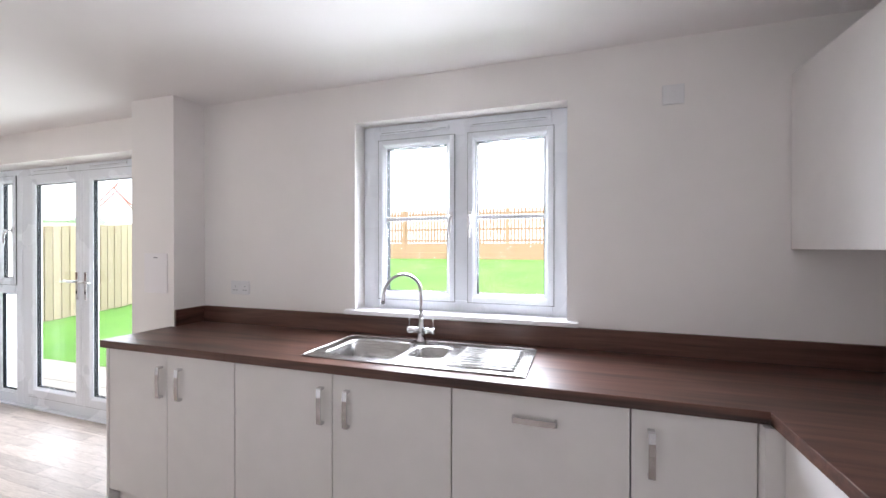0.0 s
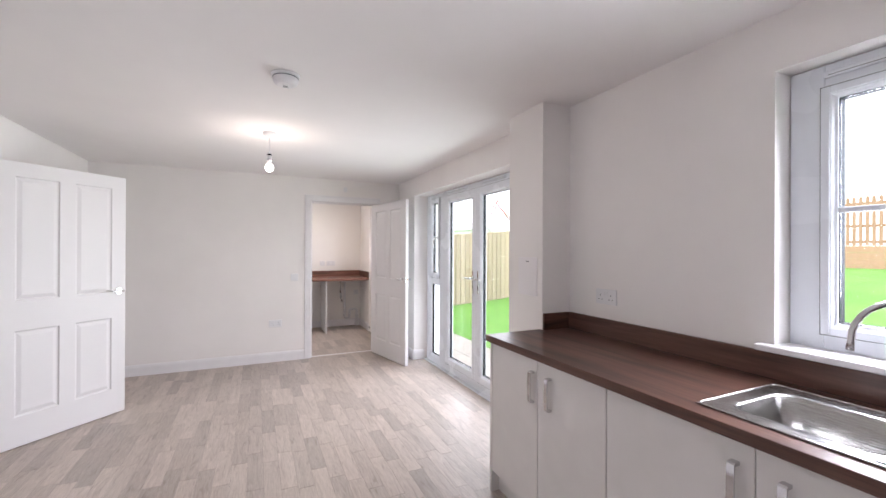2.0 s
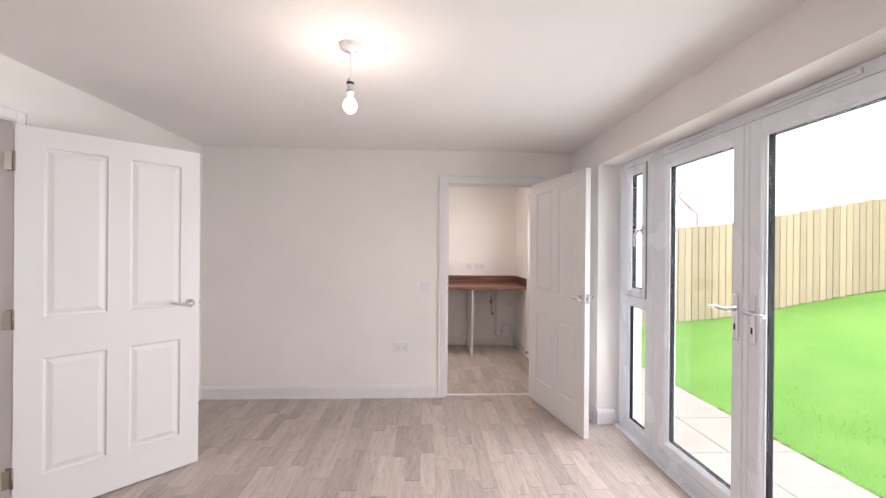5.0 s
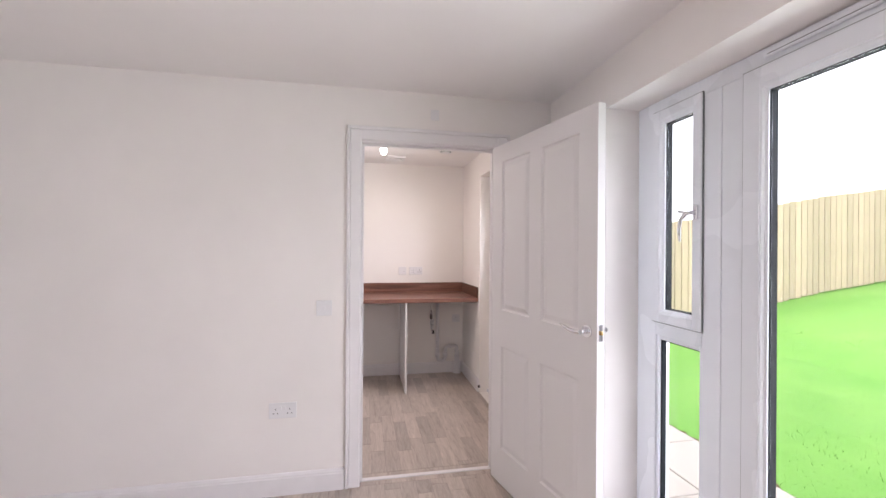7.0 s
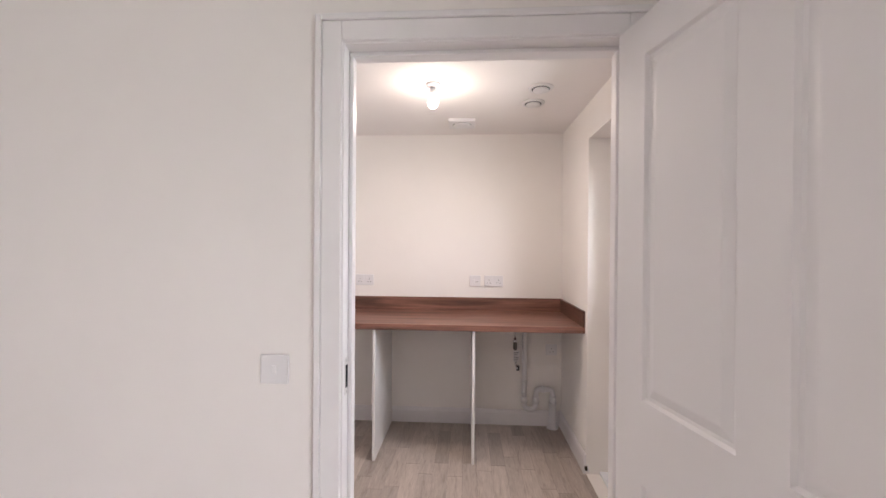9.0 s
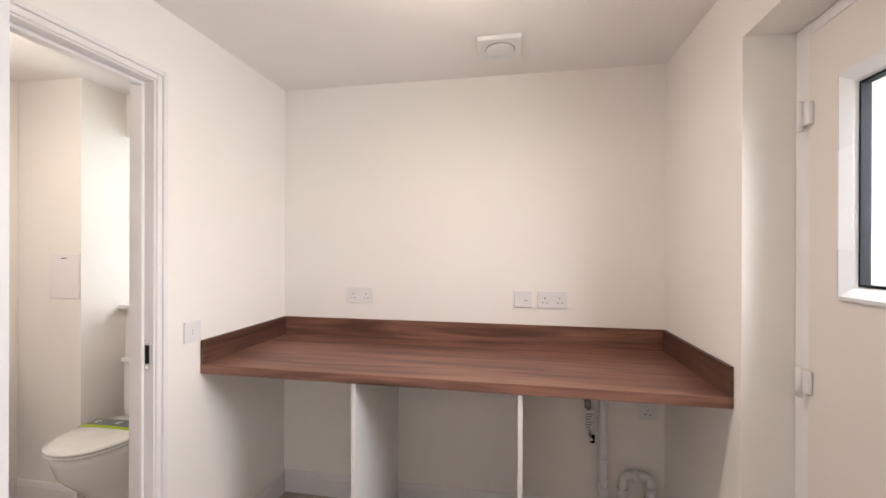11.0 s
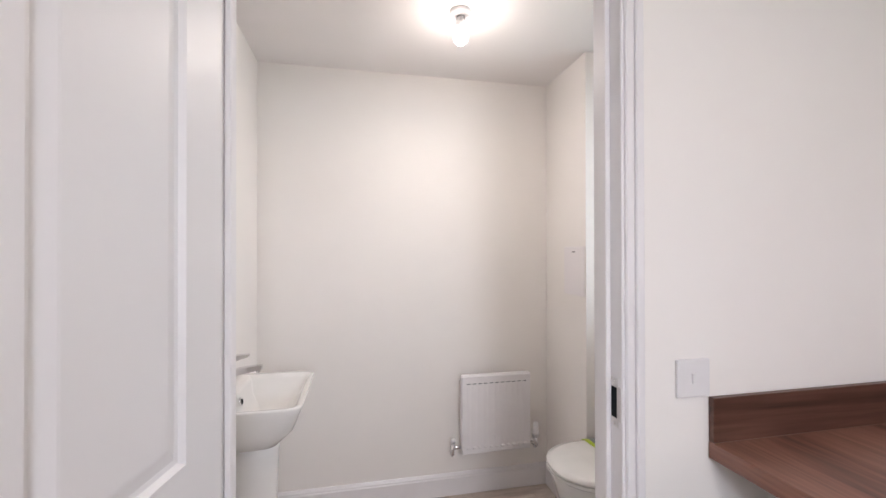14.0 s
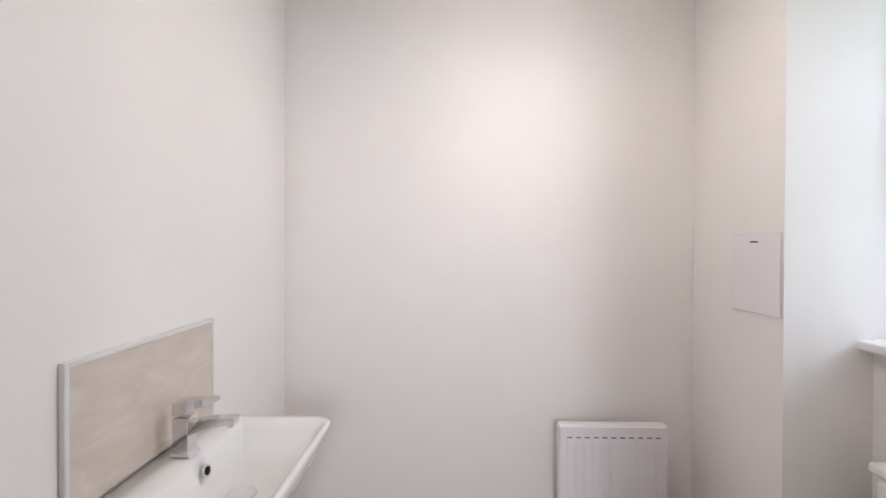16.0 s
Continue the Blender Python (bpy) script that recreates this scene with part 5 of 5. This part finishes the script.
lid = part("lid", bm, plain("white_seat_plastic", (0.82, 0.81, 0.79), 0.16), tl)
lid.location.z = 0.0215


def band(name, xa, xb, mat, dz=0.0):
    bm = bmesh.new()
    pr = [(-0.196, 0.40), (-0.194, 0.432), (-0.186, 0.4405), (-0.165, 0.4455), (-0.08, 0.4495), (0, 0.4505), (0.08, 0.4495), (0.165, 0.4455), (0.186, 0.4405), (0.194, 0.432), (0.196, 0.40)]
    add_loft(bm, [[(x, TYC + y * k, z + d) for y, z in pr] + [(x, TYC + y * k * 0.99, z + d - 0.001) for y, z in pr[::-1]] for x, k, d in ((xa, 1.0, dz), (xb, 1.0, dz))], smooth=False)
    bmesh.ops.recalc_face_normals(bm, faces=bm.faces)
    return part(name, bm, mat, lid, "paper band")


b = band("paper_band", -1.745, -1.675, SLATE)
b = band("paper_band_edge", -1.674, -1.650, LIME)
for y in (-0.13, 0.0, 0.14):
    part("print_bars", boxes(*[(-1.722 + 0.016 * k, TYC + y - 0.012, 0.4486 + dz, -1.714 + 0.016 * k, TYC + y + 0.014 - 0.004 * k, 0.4492 + dz) for k in range(2) for dz in ((0.0025,) if y == 0 else (-0.0003,))]), PLASTIC, b)
part("cistern", boxes((-1.948, TYC - 0.125, 0.40, -1.840, TYC + 0.185, 0.745), bevel=0.018, seg=3), CERAMIC, tl)
part("cistern_lid", boxes((-1.949, TYC - 0.132, 0.747, -1.832, TYC + 0.192, 0.775), bevel=0.009, seg=3), CERAMIC, tl)
bm = bmesh.new()
add_tube(bm, [(-1.89, TYC + 0.03, 0.7745), (-1.89, TYC + 0.03, 0.781)], [0.025, 0.022], 20)
part("flush_button", bm, CHROME, tl, "chrome flush button")

# ---- outdoors ----


LAWN = ((1.42, -0.13), (2.4, -0.01), (3.9, 0.09), (5.0, 0.26), (6.0, 0.44), (7.0, 0.61), (8.65, 0.83), (10.0, 0.91), (12.2, 0.97))


def ground_z(y):
    if y < 1.42:
        return -0.15
    for (ya, za), (yb, zb) in zip(LAWN, LAWN[1:]):
        if y < yb:
            return za + (zb - za) * (y - ya) / (yb - ya)
    return 0.97


bm = bmesh.new()
ys = [-400, -60, -4.2, 0.0, 1.42, 1.425] + [1.9, 2.4, 3.1, 3.9, 4.4, 5.0, 5.5, 6.0, 7.0, 7.8, 8.65, 9.3, 10.0, 11.0] + [12.2, 12.6, 40, 150, 600]
xs = [-600, -120, -30, -8, -3.5, 0, 4, 8, 12, 30, 120, 600]
vg = [[bm.verts.new((x, y, (ground_z(y) if y != 1.425 else -0.128) + (0.02 * noise.noise(Vector((x * 0.7, y * 0.7, 0))) if 2 < y < 12 else 0))) for x in xs] for y in ys]
for j in range(len(ys) - 1):
    for i in range(len(xs) - 1):
        bm.faces.new((vg[j][i], vg[j][i + 1], vg[j + 1][i + 1], vg[j + 1][i]))
obj("ground", bm, GRASS, "bright green mown lawn rising gently from the patio", "lawn", kind="structure")
pat = obj("pavement", boxes((-3.4, 0.37, -0.149, 4.4, 1.40, -0.136)), plain("mortar", (0.35, 0.32, 0.29), 0.9), "patio of pale concrete slabs along the house", "patio", kind="structure")
mslab = None
for i in range(13):
    for j, (y0, y1) in enumerate(((0.375, 0.885), (0.893, 1.403))):
        x0 = -3.38 + i * 0.608
        if mslab is None:
            bm = boxes((0, 0, 0, 0.60, 0.51, 0.03), bevel=0.004)
            s = part("slab", bm, SLAB, pat)
            mslab = s.data
        else:
            s = new("slab", mslab)
            s.parent = pat
        s.matrix_local = pose(x0, y0, -0.1355 + 0.002 * random.random(), 0, 0, 0.3 * (random.random() - 0.5))

bm = bmesh.new()
sr = random.Random(5)
xs = [-3.4 + 0.05 * k for k in range(160)]
row = [(bm.verts.new((x, 1.404, -0.128)), bm.verts.new((x, 1.418 + 0.05 * sr.random() ** 2, -0.118))) for x in xs]
for p, q in zip(row, row[1:]):
    bm.faces.new((p[0], q[0], q[1], p[1]))
obj("soil_edge", bm, painted("bare_soil", (0.13, 0.085, 0.05), 0.95, 0.4, 0.8, 30), "thin dark strip of bare soil between slabs and lawn", "soil", kind="stuff")

# close-board side fence: vertical boards either side of rails
FX = -3.6
fs = empty("timber_fence", "tall new close-board timber fence along the side of the lawn", "fence")
bm = bmesh.new()
mb = None
y = 0.45
k = 0
while y < 12.3:
    zb = ground_z(y) + 0.02
    if mb is None:
        b0 = boxes((-0.009, 0, 0, 0.009, 0.118, 1.75), bevel=0.003)
        q = part("board", b0, FENCE, fs)
        mb = q.data
    else:
        q = new("board", mb)
        q.parent = fs
    q.matrix_local = pose(FX + 0.031 + 0.002 * random.random(), y, zb + 0.015 * (random.random() - 0.5), 0.3 * (random.random() - 0.5), 0, 0)
    q2 = new("board", mb)
    q2.parent = fs
    q2.matrix_local = pose(FX - 0.031, y + 0.066, zb + 0.015 * (random.random() - 0.5))
    y += 0.131
    k += 1
for n0 in range(6):
    ya, yb = 0.4 + n0 * 2.0, 2.38 + n0 * 2.0
    za, zb = ground_z(ya + 0.05), ground_z(yb)
    part("post", boxes((FX - 0.05, ya - 0.05, za - 0.2, FX - 0.045 + 0.0, ya - 0.0, za + 1.45)), FENCE, fs)
    for h in (0.25, 0.92, 1.56):
        bm = bmesh.new()
        add_loft(bm, [[(FX - 0.021, ya, za + h), (FX + 0.021, ya, za + h), (FX + 0.021, ya, za + h + 0.07), (FX - 0.021, ya, za + h + 0.07)], [(FX - 0.021, yb, zb + h), (FX + 0.021, yb, zb + h), (FX + 0.021, yb, zb + h + 0.07), (FX - 0.021, yb, zb + h + 0.07)]], smooth=False)
        bmesh.ops.recalc_face_normals(bm, faces=bm.faces)
        part("rail", bm, FENCE, fs)

# picket fence at the end of the lawn
FY = 12.0
fb = empty("picket_fence", "orange-toned picket fence above solid boards behind the lawn", "fence")
gz = 0.97
mp = None
x = -3.5
while x < 12.5:
    if mp is None:
        b0 = bmesh.new()
        add_loft(b0, [[(0, -0.009, 0), (0.068, -0.009, 0), (0.068, 0.009, 0), (0, 0.009, 0)], [(0, -0.009, 1.20), (0.068, -0.009, 1.20), (0.068, 0.009, 1.20), (0, 0.009, 1.20)], [(0.02, -0.009, 1.235), (0.048, -0.009, 1.235), (0.048, 0.009, 1.235), (0.02, 0.009, 1.235)]], smooth=False)
        q = part("picket", b0, FENCE_J, fb)
        mp = q.data
    else:
        q = new("picket", mp)
        q.parent = fb
    q.matrix_local = pose(x, FY - 0.035, gz + 0.56 + 0.01 * (random.random() - 0.5), 0, 0.5 * (random.random() - 0.5), 0)
    x += 0.122
for n0 in range(9):
    xa = -4.44 + n0 * 1.95
    part("post", boxes((xa - 0.06, FY - 0.075, gz - 0.3, xa + 0.06, FY + 0.045, gz + 1.78), bevel=0.006), FENCE_J, fb)
    for h in (0.62, 1.02, 1.58):
        part("rail", boxes((xa + 0.061, FY - 0.025, gz + h, xa + 1.889, FY + 0.02, gz + h + 0.075)), FENCE_J, fb)
    for q in range(4):
        part("gravel_board", boxes((xa + 0.061, FY - 0.064 - 0.003 * (q % 2), gz - 0.1 + q * 0.165, xa + 1.889, FY - 0.04, gz - 0.1 + q * 0.165 + 0.16), bevel=0.003), FENCE_J, fb)

# far beyond the side fence: a red lattice jib and pale roofs
rc = empty("red_jib", "distant red steel jib rising over the fence", "crane")
bm = bmesh.new()
C = Vector((-64.0, 42.0, 1.4))
u = Vector((0.55, 0.83, 0))
P = lambda a, z: tuple(C + u * a + Vector((0, 0, z)))
for a, b in (((-2.6, 6.0), (0.0, 9.6)), ((-2.0, 6.0), (0.4, 9.0)), ((0.0, 9.4), (3.0, 6.0)), ((0.3, 9.0), (2.5, 6.0)), ((-1.5, 7.5), (-1.1, 7.2)), ((-0.7, 8.6), (-0.1, 8.5)), ((1.2, 8.0), (1.0, 7.9))):
    add_tube(bm, [P(*a), P(*b)], 0.12, 6)
add_tube(bm, [P(0, 9.3), P(0.5, 10.3)], 0.16, 6)
add_tube(bm, [P(-2.4, -1.0), P(-2.4, 6.2)], 0.2, 6)
add_tube(bm, [P(2.8, -1.0), P(2.8, 6.2)], 0.2, 6)
part("lattice", bm, RED, rc)

rg = random.Random(11)
verts, faces = [], []
for k in range(16000):
    if k < 3000:
        x, y = rg.uniform(-3.4, 4.4), 1.41 + abs(rg.gauss(0, 0.03))
    else:
        x, y = rg.uniform(-3.4, 5.0), 1.42 + 4.5 * rg.random() ** 1.5
    z = ground_z(max(y, 1.43)) + (0.02 * noise.noise(Vector((x * 0.7, y * 0.7, 0))) if y > 2 else 0)
    a, h, w = rg.uniform(0, 6.28), rg.uniform(0.008, 0.02), rg.uniform(0.0015, 0.003)
    dx, dy = math.cos(a), math.sin(a)
    lean = rg.uniform(0.0, 0.02)
    i0 = len(verts)
    verts += [(x - dx * w, y - dy * w, z - 0.012), (x + dx * w, y + dy * w, z - 0.012), (x + dy * lean, y - dx * lean, z + h)]
    faces.append((i0, i0 + 1, i0 + 2))
me = bpy.data.meshes.new("grass")
me.from_pydata(verts, [], faces)
me.materials.append(GRASS)
tagged(new("grass", me), "short green grass blades along the lawn edge", "grass", kind="stuff")

# a pale house far beyond the side fence
hs = empty("far_house", "distant pale house with a shallow roof beyond the fence", "house", m=pose(-52, 27.5, 0, 0, 0, 28))
part("wall", boxes((-4, -3, -1, 4, 3, 4.3)), WHITEOUT, hs)
bm = bmesh.new()
add_loft(bm, [[(-4.3, -3.4, 4.301), (-4.3, 3.4, 4.301), (-4.3, 0, 5.6)], [(4.3, -3.4, 4.301), (4.3, 3.4, 4.301), (4.3, 0, 5.6)]], smooth=False)
bmesh.ops.recalc_face_normals(bm, faces=bm.faces)
part("roof", bm, plain("pale_roof", (0.55, 0.55, 0.56), 0.8), hs)
for x in (-2, 0.2, 2.2):
    w = part("window", boxes((x - 0.55, -3.05, 2.7, x + 0.55, -3.001, 3.8)), UPVC, hs)
    part("pane", boxes((x - 0.47, -3.07, 2.78, x + 0.47, -3.051, 3.72)), SLATE, w)

# ---- floor planks: the nearest as pieces, the rest joined ----
PL, PW = 0.46, 0.0915


def plank_rows(x0, x1, y0, y1, seed):
    rr = random.Random(seed)
    out = []
    j = 0
    y = y0
    while y < y1 - 0.002:
        x = x0 - PL * rr.random()
        while x < x1:
            a, b = max(x, x0), min(x + PL, x1)
            if b - a > 0.01:
                out.append((a, b, y, min(y + PW, y1)))
            x += PL
        y += PW
        j += 1
    return out


def lay(parent, rows, pieces, joined_name):
    """Full-length planks inside the stretch share one mesh; cut or far ones are joined."""
    g, ge = 0.0004, 0.0011
    shared = None
    bmj = bmesh.new()
    n = 0
    for a, b, c, d in rows:
        full = abs(b - a - PL) < 1e-6 and abs(d - c - PW) < 1e-6
        if full and n < 300 and pieces(a, c):
            if shared is None:
                p = part("plank", boxes((ge, g, -0.0035, PL - ge, PW - g, 0.0)), VINYL, parent)
                shared = p.data
            else:
                p = new("plank", shared)
                p.parent = parent
            p.matrix_local = pose(a, c, 0)
            n += 1
        else:
            v = [bmj.verts.new(q) for q in [(x, y, z) for z in (0, -0.0035) for x, y in ((a + ge, c + g), (b - ge, c + g), (b - ge, d - g), (a + ge, d - g))]]
            for q in ((0, 1, 2, 3), (4, 5, 1, 0), (5, 6, 2, 1), (6, 7, 3, 2), (7, 4, 0, 3)):
                bmj.faces.new([v[i] for i in q])
    part(joined_name, bmj, VINYL_J, parent, kind="stuff")


lay(floor_main, plank_rows(0.0, XE, YS, 0.0, 3) + plank_rows(0.60, 3.02, 0.001, 0.13, 5) + plank_rows(-0.044, 0.0, -1.168, -0.362, 6), lambda x, y: x < 3.6, "planks")
lay(floor_u, plank_rows(-2.056, -0.124, -3.48, -0.06, 8) + plank_rows(-0.1235, -0.0755, -1.168, -0.362, 9), lambda x, y: True, "planks")
